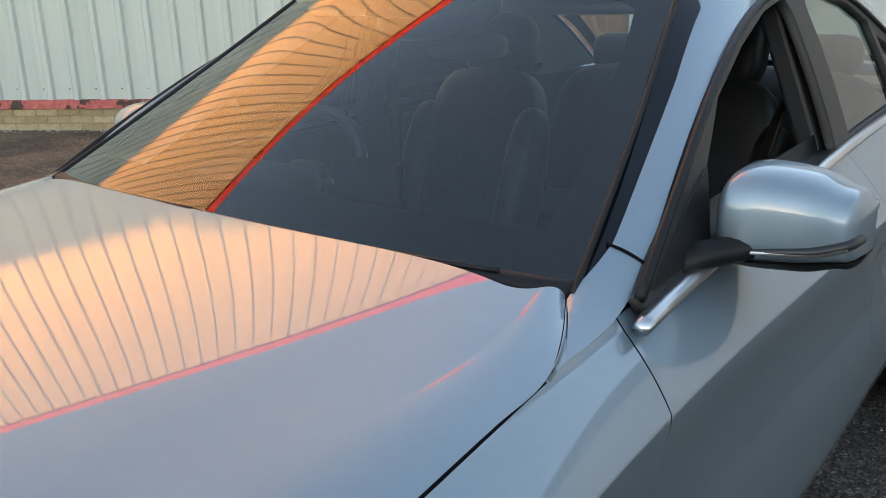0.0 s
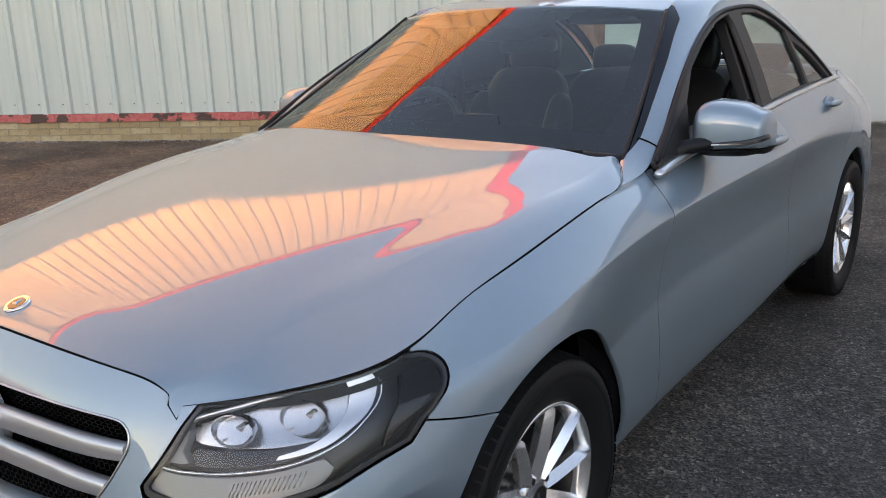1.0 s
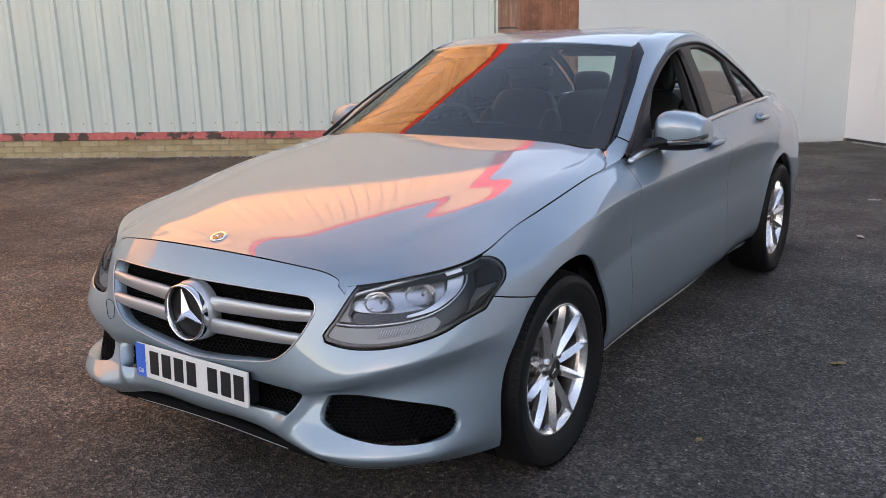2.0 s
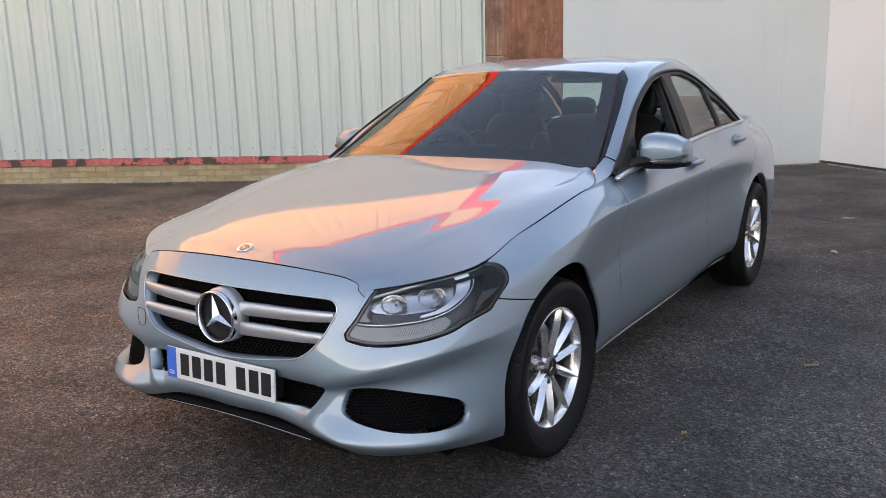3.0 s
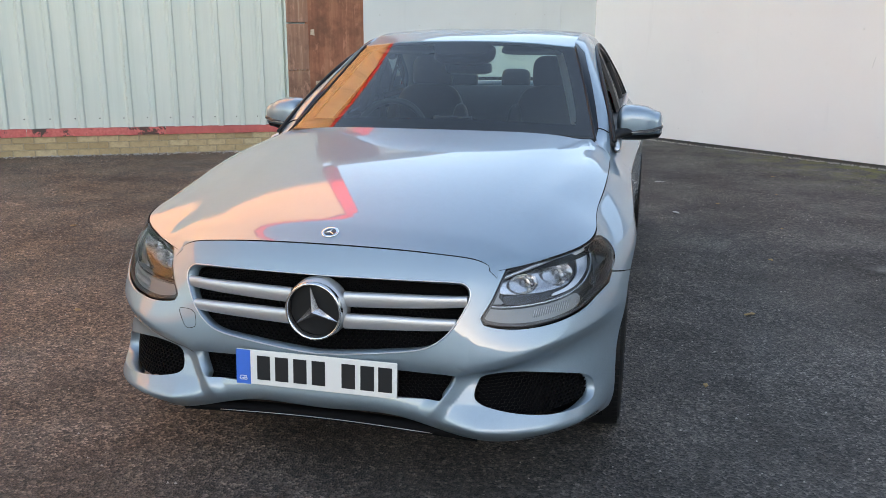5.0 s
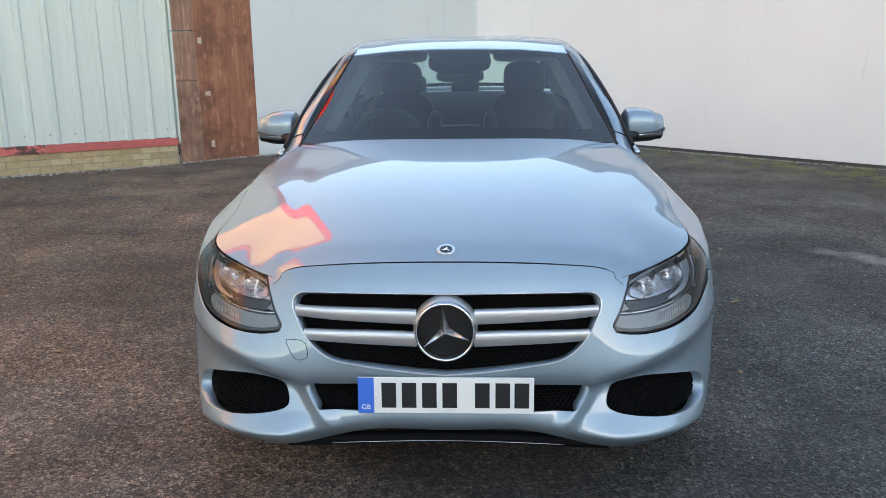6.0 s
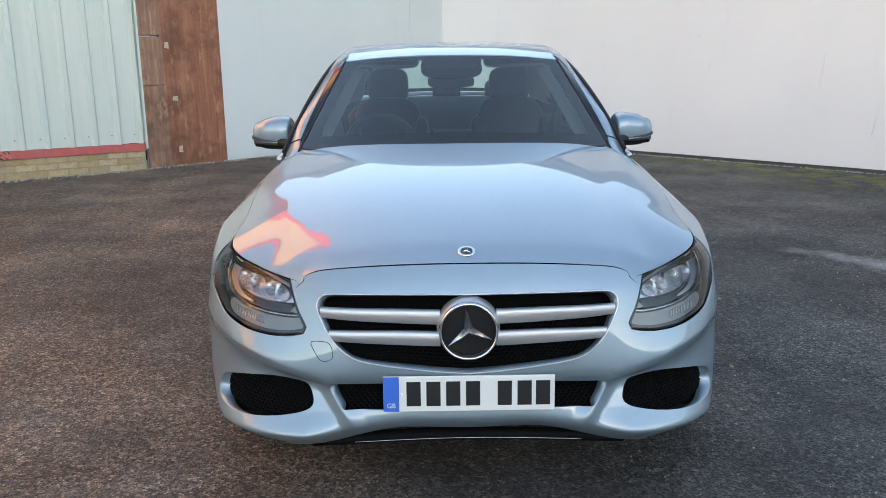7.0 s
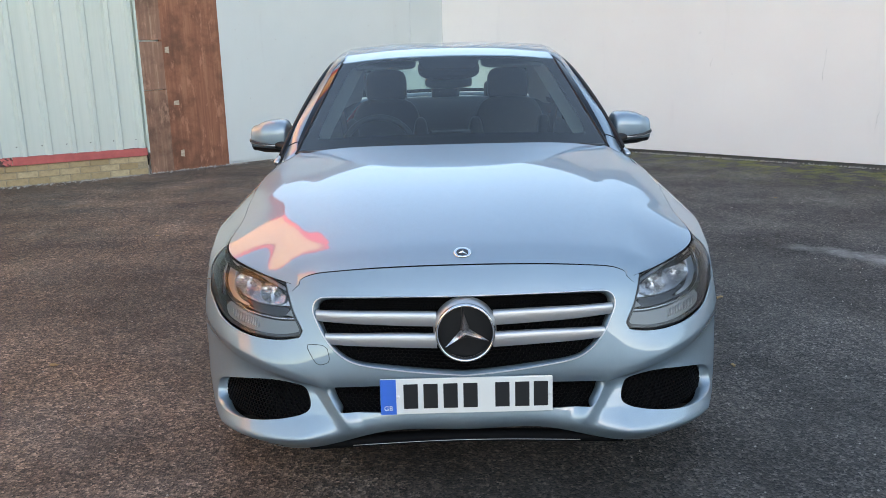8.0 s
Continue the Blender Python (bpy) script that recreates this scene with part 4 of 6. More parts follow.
# number plate; its characters are plain dark bars
plate = tagged(new("number_plate"), "white front number plate with a blue end band")
plate.parent = car
plate.matrix_local = pose(0, .012, .401, -3, 0, 0)
boxed("plate_board", (-.26, .26, -.003, .006, -.0555, .0555), PLATE_WHITE, plate, "white reflective plate", bevel=.0028)
boxed("plate_band", (-.2595, -.212, -.0042, -.002, -.055, .055), PLATE_BLUE, plate, "blue end band")
for i, cx in enumerate((-.168, -.108, -.048, .012, .108, .168, .224)):
    boxed("plate_bar", (cx - .0215, cx + .0215, -.0042, -.0025, -.0375, .0395), PLATE_INK, plate)
letters = bpy.data.curves.new("plate_letters", "FONT")
letters.body = "GB"
letters.size = .021
letters.align_x = "CENTER"
letters.extrude = .0004
letter_src = bpy.data.objects.new("plate_letters", letters)
letter_me = bpy.data.meshes.new_from_object(letter_src)
bpy.data.objects.remove(letter_src)
letter_me.materials.clear()
letter_me.materials.append(PLATE_WHITE)
plate_letters = new("plate_letters", letter_me)
plate_letters.parent = plate
plate_letters.matrix_local = pose(-.236, -.0050, -.042, 90, 0, 0)
for cx in (-.206, .2525):
    bm = bmesh.new()
    bmesh.ops.create_uvsphere(bm, u_segments=12, v_segments=6, radius=.0055, matrix=pose(cx, -.004, 0) @ Matrix.Diagonal((1, .5, 1, 1)))
    part("plate_screw", bm, PLATE_WHITE, plate, smooth=True)
boxed("plate_holder", (-.25, .25, .008, .05, -.05, .05), BLACK_PLASTIC, car, "black plate holder", m=pose(0, .012, .401, -3, 0, 0))

# black splitter below the lip
sp = []
for k in np.linspace(-.49, .49, 30):
    ax = abs(k)
    sp.append((k, .082 + .16 * max(0, ax - .2) ** 2, .236 - .022 * (ax / .49) ** 2))
tube("splitter", sp, .024, GRID_BLACK, car, "black lower splitter", n=10, flat=.8)
tube("splitter_line", [(x, y - .0235, z - .004) for x, y, z in sp[4:-4]], .0012, SATIN, car, "thin bright splitter line", n=5)
boxed("underbody", (-.60, .60, .42, 4.35, .20, .24), DARK_INSIDE, car, "dark underbody")

# hood panel
hoodline = inset(join(np.stack([np.linspace(-.76, .76, 100), np.zeros(100)], 1), np.stack([np.full(60, .76), np.linspace(0, 1.28, 60)], 1), np.stack([np.linspace(.76, -.76, 100), np.full(100, 1.28)], 1), np.stack([np.full(60, -.76), np.linspace(1.28, 0, 60)], 1)),.0013)
panel("hood", hood, hoodline, PAINT, car, (), (.016, .022), .014, label="silver hood with two swept creases", cols=(-CREASE, CREASE))
panel("engine_bay", shell(hood, .03), inset(hoodline, -.004), DARK_INSIDE, car, (), (.08, .08), 0)

# dark strip added in the hood's shut line in place of the gap's shade
gap_sv = polyline(v_line(0, .40, .64, 24), cut_sv[1:], rim_sv[1:91])
gap_p = body_smooth(gap_sv[:, 0], gap_sv[:, 1]) - normals_of(body_smooth, gap_sv - np.array((0, .004))) * .0046
for sd in (1, -1):
    tube("hood_gap_shade", [(sd * p[0], p[1], p[2]) for p in gap_p], .0042, DARK_INSIDE, car, "dark strip standing in for shade in the hood gap", n=6)

# fender corner panels
corner_patch = net_surface(list(np.linspace(0, .4, fc_n)), [0, .5, 1], np.stack([fc_a, fc_m, fc_b], 1))
cp_line = join(v_line(0, .4, 0, 20), v_line(.4, .4, 1, 1), v_line(.4, 0, 1, 20))
for sd in (1, -1):
    panel("fender_corner", corner_patch, cp_line, PAINT, car, (), (.04, .25), .01, side=sd)
    # the same added shade strip, carried on along the hood's rear corner
    tube("hood_gap_shade", [(sd * (p[0] - .001), p[1], p[2] - .0028) for p in fc_b], .0024, DARK_INSIDE, car, "dark strip standing in for shade in the hood gap", n=6)

# flank panels, both sides
D_FRONT = [(1.52, .925), (1.50, .87), (1.475, .815), (1.435, .72), (1.412, .60), (1.405, .45), (1.412, .33), (1.425, .262)]
D_MID = [(2.575, 1.0), (2.59, .90), (2.61, .75), (2.625, .60), (2.635, .45), (2.63, .33), (2.62, .265)]
D_REAR = [(3.66, 1.032), (3.63, .96), (3.55, .86), (3.43, .75)]
SILL = .262
d_front, d_mid = side_sv(curve(D_FRONT)), side_sv(curve(D_MID))
d_rear_top = side_sv(curve(D_REAR))
rear_arc = side_sv(arch(AXLE_R, 128, 188, ARCH + .02))
rear_bit = side_sv(curve([(3.236, .27), (3.225, .262)], .01))
for lst in (d_front, d_mid, d_rear_top):
    lst[0, 1] = .64


def sill_line(y0, y1):
    n = int(abs(y1 - y0) / .03) + 2
    return side_sv(np.stack([np.linspace(y0, y1, n), np.full(n, SILL)], 1))


front_arc = side_sv(arch(AXLE_F, 125, -12, n=60))
rear_arc_all = side_sv(arch(AXLE_R, 192, -12, n=70))
fender_line = join(lamp_back[::-1], seam, front_arc[1:], side_sv([(1.185, SILL)]), sill_line(1.2, 1.425), d_front[::-1], v_line(d_front[0, 0], lamp_back[-1, 0], .64, 50))
door_f_line = join(sill_line(1.43, 2.62), d_mid[::-1], v_line(d_mid[0, 0], d_front[0, 0], .64, 50), d_front)
r_join = join(d_rear_top, rear_arc[3:], rear_bit)
door_r_line = join(sill_line(2.625, 3.22), r_join[::-1], v_line(d_rear_top[0, 0], d_mid[0, 0], .64, 50), d_mid)
rear_bumper_half = join(curve([(4.64, .03), (4.72, .08), (4.757, .17), (4.775, .295), (4.82, .335)], .02), v_line(4.84, 5.82, .335, 40), v_line(5.82, 4.64, .012, 50))
tail_panel_half = join(v_line(5.30, 5.82, .34, 25), v_line(5.82, 5.30, .638, 25))
tail_lamp_half = join(curve([(4.82, .345), (4.915, .45), (4.945, .636)], .015), v_line(4.96, 5.29, .636, 14), v_line(5.29, 4.82, .345, 20))


def safe_panel(name, line, sd, mat=PAINT, grid=(.03, .022), label=""):
    return panel(name, body, inset(line, .0022), mat, car, (), grid, .014, side=sd, label=label, rows=(.53,))


for sd in (1, -1):
    safe_panel("front_fender", fender_line, sd, grid=(.022, .018))
    safe_panel("front_door", door_f_line, sd)
    safe_panel("rear_door", door_r_line, sd)
    q_line = join(side_sv([(3.255, SILL + .02)]), rear_arc_all[4:-3], side_sv([(4.03, SILL + .01)]), np.array([(4.60, .05), (4.70, .08), (4.74, .17)]), curve([(4.74, .17), (4.757, .295), (4.80, .335), (4.90, .45), (4.93, .64)], .02)[1:], v_line(4.93, d_rear_top[0, 0], .64, 40), d_rear_top, rear_arc[3:-1])
    safe_panel("rear_quarter", q_line, sd)
    panel("rear_bumper_corner", body, inset(rear_bumper_half, .002), PAINT, car, (), (.04, .03), .012, side=sd)
    panel("tail_panel", body, inset(tail_panel_half, .002), PAINT, car, (), (.04, .04), .012, side=sd)
    panel("tail_lamp", body, inset(tail_lamp_half, .002), RED_LAMP, car, (), (.03, .03), .012, side=sd, label="red tail lamp")
    sill_half = join(v_line(side_sv([(1.20, SILL)])[0, 0], side_sv([(3.22, SILL)])[0, 0], 0.004, 60), sill_line(3.22, 1.20))
    panel("sill", body, inset(sill_half, .002), PAINT, car, (), (.06, .02), .012, side=sd, label="silver sill below the doors")
    # bright line and skirt under the doors
    sl_s = np.linspace(side_sv([(1.20, SILL)])[0, 0], side_sv([(3.30, SILL)])[0, 0], 40)
    sl = body(sl_s, np.full(40, .006))
    tube("sill_moulding", [(sd * (p[0] + .001), p[1], p[2]) for p in sl], .0045, SATIN, car, "thin bright sill moulding", n=6)
    vs_, fs_ = [], []
    for p in sl:
        vs_ += [(sd * p[0], p[1], p[2]), (sd * (p[0] - .010), p[1], p[2] - .022), (sd * (p[0] - .045), p[1], p[2] - .045)]
    for i_ in range(39):
        for j_ in (0, 1):
            f_ = (3 * i_ + j_, 3 * i_ + j_ + 1, 3 * i_ + j_ + 4, 3 * i_ + j_ + 3)
            fs_.append(f_ if sd > 0 else f_[::-1])
    raw("sill_skirt", vs_, fs_, PAINT, car, "silver lower skirt")
    for cut in (d_front, d_mid, d_rear_top):
        sp = body(cut[:, 0], cut[:, 1]) - normals_of(body, cut) * .0060
        tube("door_seal", [(sd * p[0], p[1], p[2]) for p in sp], .0058, DARK_INSIDE, car, "dark door seal", n=6)
    # dark inner skin behind the shut lines
    inner = join(v_line(1.62, 4.0, .06, 40), v_line(4.0, 1.62, .625, 40))
    panel("inner_skin", shell(body, .022), inner, DARK_INSIDE, car, (), (.08, .06), 0, side=sd)
    panel("inner_wing", shell(body, .022), join(v_line(.93, 1.7, .50, 20), v_line(1.7, .93, .63, 20)), DARK_INSIDE, car, (), (.08, .05), 0, side=sd)

    # wheel housings: dark half barrels
    for yc in (AXLE_F, AXLE_R):
        verts, faces = [], []
        n = 30
        for i in range(n + 1):
            a = math.radians(-25 + 230 * i / n)
            for x in (.845, .55):
                r = ARCH + .004 if x > .8 else ARCH + .012
                verts.append((sd * x, yc + r * math.cos(a), HUB_Z + r * math.sin(a)))
        for i in range(n):
            f = (2 * i, 2 * i + 1, 2 * i + 3, 2 * i + 2)
            faces.append(f if sd > 0 else f[::-1])
        raw("wheel_housing", verts, faces, DARK_INSIDE, car, "dark wheel housing")
        verts = [(sd * .55, yc + .40 * math.cos(math.radians(a)), HUB_Z + .40 * math.sin(math.radians(a))) for a in range(0, 360, 12)]
        raw("wheel_housing_wall", verts, [tuple(range(30))], DARK_INSIDE, car, smooth=False)


# ---- greenhouse ----
wsl = join(np.stack([np.linspace(-.70, .70, 60), np.zeros(60)], 1), np.stack([np.full(30, .70), np.linspace(0, .82, 30)], 1), np.stack([np.linspace(.70, -.70, 60), np.full(60, .82)], 1), np.stack([np.full(30, -.70), np.linspace(.82, 0, 30)], 1))
clear_ws = loop_curve([(-.57, .108), (0, .098), (.57, .108), (.622, .130), (.634, .18), (.630, .42), (.618, .71), (.60, .755), (.50, .778), (0, .782), (-.50, .778), (-.60, .755), (-.618, .71), (-.630, .42), (-.634, .18), (-.622, .130)], .03)
ws = panel("windscreen", windscreen, inset(wsl, .003), GLASS, car, (), (.018, .018), 0, lift=.004, label="tinted glass windscreen")
ws.visible_shadow = False
panel("windscreen_border", windscreen, inset(wsl, .004), CERAMIC, ws, [clear_ws], (.05, .05), 0, label="black ceramic border")
for sd in (1, -1):
    edge = windscreen(np.full(24, .700), np.linspace(-.01, .82, 24))
    tube("screen_trim", [(sd * p[0], p[1] - .002, p[2] + .003) for p in edge], .006, BLACK_PLASTIC, car, "black screen edge trim", n=6)
low = windscreen(np.linspace(-.70, .70, 40), np.full(40, .0))
tube("cowl_panel", [(p[0], p[1] + .012, p[2] - .010) for p in low], .022, BLACK_PLASTIC, car, "black cowl at the windscreen foot", n=8)


def wiper(x0, x1, dy):
    k = np.linspace(0, 1, 16)
    u = x0 + (x1 - x0) * k
    p = windscreen(u, -.006 + .016 * k)
    n = normals_of(windscreen, np.stack([u, -.006 + .016 * k], 1))
    blade = tube("wiper_blade", [tuple(q) for q in p + n * .007], .005, BLACK_PLASTIC, car, "black wiper blade", n=6)
    m = len(u) // 2
    a = [tuple(windscreen(np.array([x0 - .02]), np.array([-.012]))[0] + np.array((0, 0, .004))), tuple((p + n * .012)[m])]
    tube("wiper_arm", a, [.012, .007], BLACK_PLASTIC, blade, n=6, flat=.6)


wiper(.02, .60, 0)
wiper(-.58, -.02, 0)

roofline = inset(join(np.stack([np.linspace(-.55, .55, 50), np.zeros(50)], 1), np.stack([np.full(50, .55), np.linspace(0, 1.37, 50)], 1), np.stack([np.linspace(.55, -.55, 50), np.full(50, 1.37)], 1), np.stack([np.full(50, -.55), np.linspace(1.37, 0, 50)], 1)), .002)
panel("roof", roof, roofline, PAINT, car, (), (.04, .04), .008)
panel("headliner", shell(roof, .03), inset(roofline, .02), HEADLINER, car, (), (.1, .1), 0, label="light grey headliner")
rsl = inset(join(np.stack([np.linspace(-.58, .58, 40), np.zeros(40)], 1), np.stack([np.full(20, .58), np.linspace(0, .68, 20)], 1), np.stack([np.linspace(.58, -.58, 40), np.full(40, .68)], 1), np.stack([np.full(20, -.58), np.linspace(.68, 0, 20)], 1)), .003)
rs = panel("rear_window", rear_screen, rsl, GLASS_REAR, car, (), (.06, .06), 0, label="tinted rear window")
rs.visible_shadow = False
panel("rear_window_border", shell(rear_screen, .003), rsl, CERAMIC, rs, [loop_curve([(-.52, .06), (0, .055), (.52, .06), (.535, .09), (.50, .60), (.47, .63), (0, .635), (-.47, .63), (-.50, .60), (-.535, .09)], .03)], (.06, .06), 0, label="black glass border")
bl = inset(join(np.stack([np.linspace(-.6, .6, 50), np.zeros(50)], 1), np.stack([np.full(20, .6), np.linspace(0, .6, 20)], 1), np.stack([np.linspace(.6, -.6, 50), np.full(50, .6)], 1), np.stack([np.full(20, -.6), np.linspace(.6, 0, 20)], 1)), .003)
panel("boot_lid", boot, bl, PAINT, car, (), (.05, .05), .02)

# side windows: opening outline and panes in the plane of the doors
DLO = [(1.545, .952), (1.705, 1.046), (1.936, 1.169), (2.163, 1.265), (2.384, 1.327), (2.62, 1.352), (2.85, 1.351), (3.058, 1.305), (3.249, 1.228), (3.445, 1.137), (3.64, 1.026)]
belt_top = curve([(3.64, 1.022), (3.2, 1.014), (2.6, .993), (2.0, .958), (1.56, .930)], .03)
dlo = join(curve(DLO, .02), belt_top)[::-1]
PANE_F = [(1.80, .955), (1.865, 1.080), (1.985, 1.172), (2.17, 1.246), (2.36, 1.304), (2.515, 1.330), (2.535, 1.30), (2.55, .997), (2.2, .977)]
PANE_R = [(2.665, 1.010), (2.645, 1.300), (2.66, 1.333), (2.84, 1.333), (3.0, 1.303), (3.122, 1.256), (3.132, 1.22), (3.195, 1.034), (2.95, 1.024)]
PANE_Q = [(3.225, 1.036), (3.165, 1.215), (3.30, 1.172), (3.43, 1.112), (3.575, 1.036), (3.40, 1.034)]


def tight(pts, step=.02):
    p = list(pts)
    return join(curve(p + [p[0]], step, smooth=False))


pane_f, pane_r, pane_q = tight(PANE_F), tight(PANE_R), tight(PANE_Q)
if ring_area(dlo) < 0:
    dlo = dlo[::-1]
for sd in (1, -1):
    frame_u = inset(join(np.stack([np.linspace(-.17, 2.8, 120), np.zeros(120)], 1), np.stack([np.full(12, 2.8), np.linspace(0, 1, 12)], 1), np.stack([np.linspace(2.8, -.17, 120), np.interp(np.linspace(2.8, -.17, 120), (-.17, .08, .55, .80, .90), (1.0, .66, .55, .60, 1.0))], 1), np.stack([np.full(12, -.17), np.linspace(1.0, 0, 12)], 1)), .0008)
    panel("side_frame", side_frame, frame_u, PAINT, car, (), (.03, .12), .01, side=sd, label="silver pillar and roof rail")
    tr = np.linspace(-.15, .88, 40)
    panel("screen_edge_trim", side_frame, join(np.stack([tr, np.interp(tr, (-.17, .08, .55, .80, .90), (.99, .67, .56, .61, .99))], 1), np.stack([tr[::-1], np.full(40, 1.0)], 1)), CERAMIC, car, (), (.04, .1), .006, lift=-.003, side=sd, label="black trim beside the windscreen")
    panel("pillar_lining", shell(side_frame, .03), inset(frame_u, .02), HEADLINER, car, (), (.1, .3), 0, side=sd, label="light grey pillar lining")
    # seam between fender and A-pillar
    sl = side_frame(np.linspace(.095, .065, 10), np.linspace(0, .76, 10))
    tube("pillar_seam", [(sd * (p[0] + .001), p[1], p[2] + .0005) for p in sl], .0026, DARK_INSIDE, car, n=6)
    panel("window_frame", door_glass, dlo, PILLAR_TRIM, car, [pane_f, pane_r, pane_q], (.05, .05), .02, lift=.002, side=sd, label="dull black window frame and pillars", hole_flange=.022)
    for nm, ring in (("rear_door_glass", pane_r), ("quarter_glass", pane_q)) + ((("front_door_glass", pane_f),) if sd < 0 else ()):
        g = panel(nm, shell(door_glass, .012), inset(ring, -.006), GLASS_SIDE, car, (), (.08, .08), 0, side=sd, label="tinted side glass")
        g.visible_shadow = False
    edge = door_glass(curve(DLO, .03)[:, 0], curve(DLO, .03)[:, 1])
    tube("frame_seal", [(sd * (p[0] + .003), p[1], p[2]) for p in edge], .009, BLACK_PLASTIC, car, "black seal round the side windows", n=6)
    # bright belt moulding
    bt = []
    for p in curve([(3.66, 1.026), (3.2, 1.014), (2.6, .992), (2.0, .957), (1.60, .928), (1.515, .916)], .04):
        q = door_glass(np.array([p[0]]), np.array([p[1]]))[0]
        bt.append((sd * (q[0] + .008), q[1], q[2] + .004))
    belt = tube("belt_moulding", bt, [.0165] * (len(bt) - 4) + [.017, .017, .016, .013], SATIN, car, "satin silver window-sill moulding", n=8, flat=.7)
    # filler between belt and body skin
    line = body(np.linspace(d_front[0, 0], d_rear_top[0, 0], 40), np.full(40, .64))
    vb, fb = [], []
    for p in line:
        vb += [(sd * p[0], p[1], p[2]), (sd * (p[0] - .05), p[1], p[2] - .004), (sd * (p[0] - .06), p[1], p[2] + .03)]
    for i in range(len(line) - 1):
        for j in (0, 1):
            f = (3 * i + j, 3 * i + j + 1, 3 * i + j + 4, 3 * i + j + 3)
            fb.append(f[::-1] if sd > 0 else f)
    raw("door_shoulder", vb, fb, BLACK_PLASTIC, car, "black door capping")
    # black triangle behind the mirror foot
    tri = join(curve([(1.585, .952), (1.79, .962), (1.855, 1.075), (1.75, 1.035), (1.66, .99), (1.585, .952)], .03, smooth=False))
    panel("mirror_triangle", door_glass, tri, BLACK_PLASTIC, car, (), (.03, .03), .006, lift=.006, side=sd, label="black plastic mirror triangle")

# ---- door handles ----
for sd in (1, -1):
    for yh, zh in ((2.40, .905), (3.29, .950)):
        sv = side_sv([(yh, zh)])
        c = body(sv[:, 0], sv[:, 1])[0]
        h = pad("door_handle", (.014, .088, .0145), (sd * (c[0] + .030), yh, zh), PAINT, car, "silver pull handle", 2.6, n=12)
        pad("handle_cup", (.012, .075, .034), (sd * (c[0] - .003), yh, zh - .002), PAINT, h, "handle recess", 2.2, n=10)
        for dy in (-.066, .066):
            pad("handle_foot", (.022, .014, .011), (sd * (c[0] + .012), yh + dy, zh), PAINT, h, "", 2.4, n=8)


# ---- door mirrors ----
def mirror(sd):
    m = tagged(new("door_mirror"), "silver door mirror with a slim turn-signal strip")
    m.parent = car
    # housing: upright front face, high inner end, tapering outward
    k_ = (0, .05, .12, .28, .50, .72, .88, .96, 1.0)
    top_of = spline_basis(k_)
    tops_k = np.array((1.052, 1.074, 1.086, 1.091, 1.087, 1.075, 1.060, 1.049, 1.028))
    lows_k = np.array((.946, .932, .927, .926, .927, .931, .937, .943, .958))
    nose_k = np.array((.085, .112, .124, .130, .127, .118, .102, .085, .050))
    rows, cols = 34, 40

    def at_k(k, table):
        return float(top_of(np.array([min(max(k, 0), 1)]))[0] @ table)

    def section(k):
        """x, back edge, nose depth, middle height and half height of the housing."""
        zt, zl = at_k(k, tops_k), at_k(k, lows_k)
        return .792 + .205 * k, 1.895 + .030 * k, at_k(k, nose_k), (zt + zl) / 2, (zt - zl) / 2

    def split(k):
        return .951 + .010 * k

    def housing(name, mat, label, upper):
        verts, faces = [], []
        for i in range(rows + 1):
            k = i / rows
            x, yb, nose, zc, hz = section(k)
            for j in range(cols):
                a = 2 * math.pi * j / cols
                cy, cz = math.cos(a), math.sin(a)
                dy = .010 * abs(cy) ** .5 if cy > 0 else -nose * abs(cy) ** .55
                z = zc + hz * math.copysign(abs(cz) ** .68, cz)
                if upper:
                    z = max(z, split(k))
                else:
                    z = min(z, split(k) - .0015)
                    dy = dy * .975 + .002
                verts.append((sd * x, yb + dy, z))
        for i in range(rows):
            for j in range(cols):
                f = (i * cols + j, i * cols + (j + 1) % cols, (i + 1) * cols + (j + 1) % cols, (i + 1) * cols + j)
                faces.append(f if sd < 0 else f[::-1])
        faces.append(tuple(range(cols))[::-1 if sd < 0 else 1])
        faces.append(tuple(rows * cols + j for j in range(cols))[::1 if sd < 0 else -1])
        return sharp(raw(name, verts, faces, mat, m, label), 50)

    housing("mirror_cap", PAINT, "silver painted cap", True)
    housing("mirror_base", BLACK_PLASTIC, "black lower shell", False)

    def front_of(k, z):
        x, yb, nose, zc, hz = section(k)
        cz = min(1, abs(z - zc) / hz) ** (1 / .68)
        return sd * x, yb - nose * math.sqrt(max(0, 1 - cz * cz)) ** .55, z

    # slim signal strip that widens and climbs outward
    ks = np.linspace(.17, .985, 30)
    mids = [split(k) + .016 + .006 * (k - .17) + .012 * max(0, (k - .70) / .3) ** 2 for k in ks]
    wide = [.0012 + .0075 * math.sin(math.pi * min(1, (k - .15) * .72)) for k in ks]
    st = tube("signal_strip", [front_of(k, z) for k, z in zip(ks, mids)], wide, LAMP_BLACK, m, "dark turn-signal strip", n=8, flat=1.0)
    lens_pts = [front_of(k, z - w * .25) for k, z, w in zip(ks, mids, wide)][4:]
    tube("signal_lens", [(x, y - .0028, z) for x, y, z in lens_pts], [w * .68 for w in wide[4:]], SATIN, st, "clear signal lens", n=8)
    # mirror glass and foot
    pad("mirror_glass", (.088, .004, .056), (sd * .893, 1.903, 1.012), CHROME, m, "mirror glass", 3.0, (0, 0, sd * 8), 12)
    tube("mirror_foot", [(sd * .765, 1.70, .950), (sd * .80, 1.745, .965), (sd * .85, 1.80, .972), (sd * .90, 1.83, .985)], [.030, .028, .026, .024], BLACK_PLASTIC, m, "black mirror foot", n=12, flat=.8)


mirror(1)
mirror(-1)


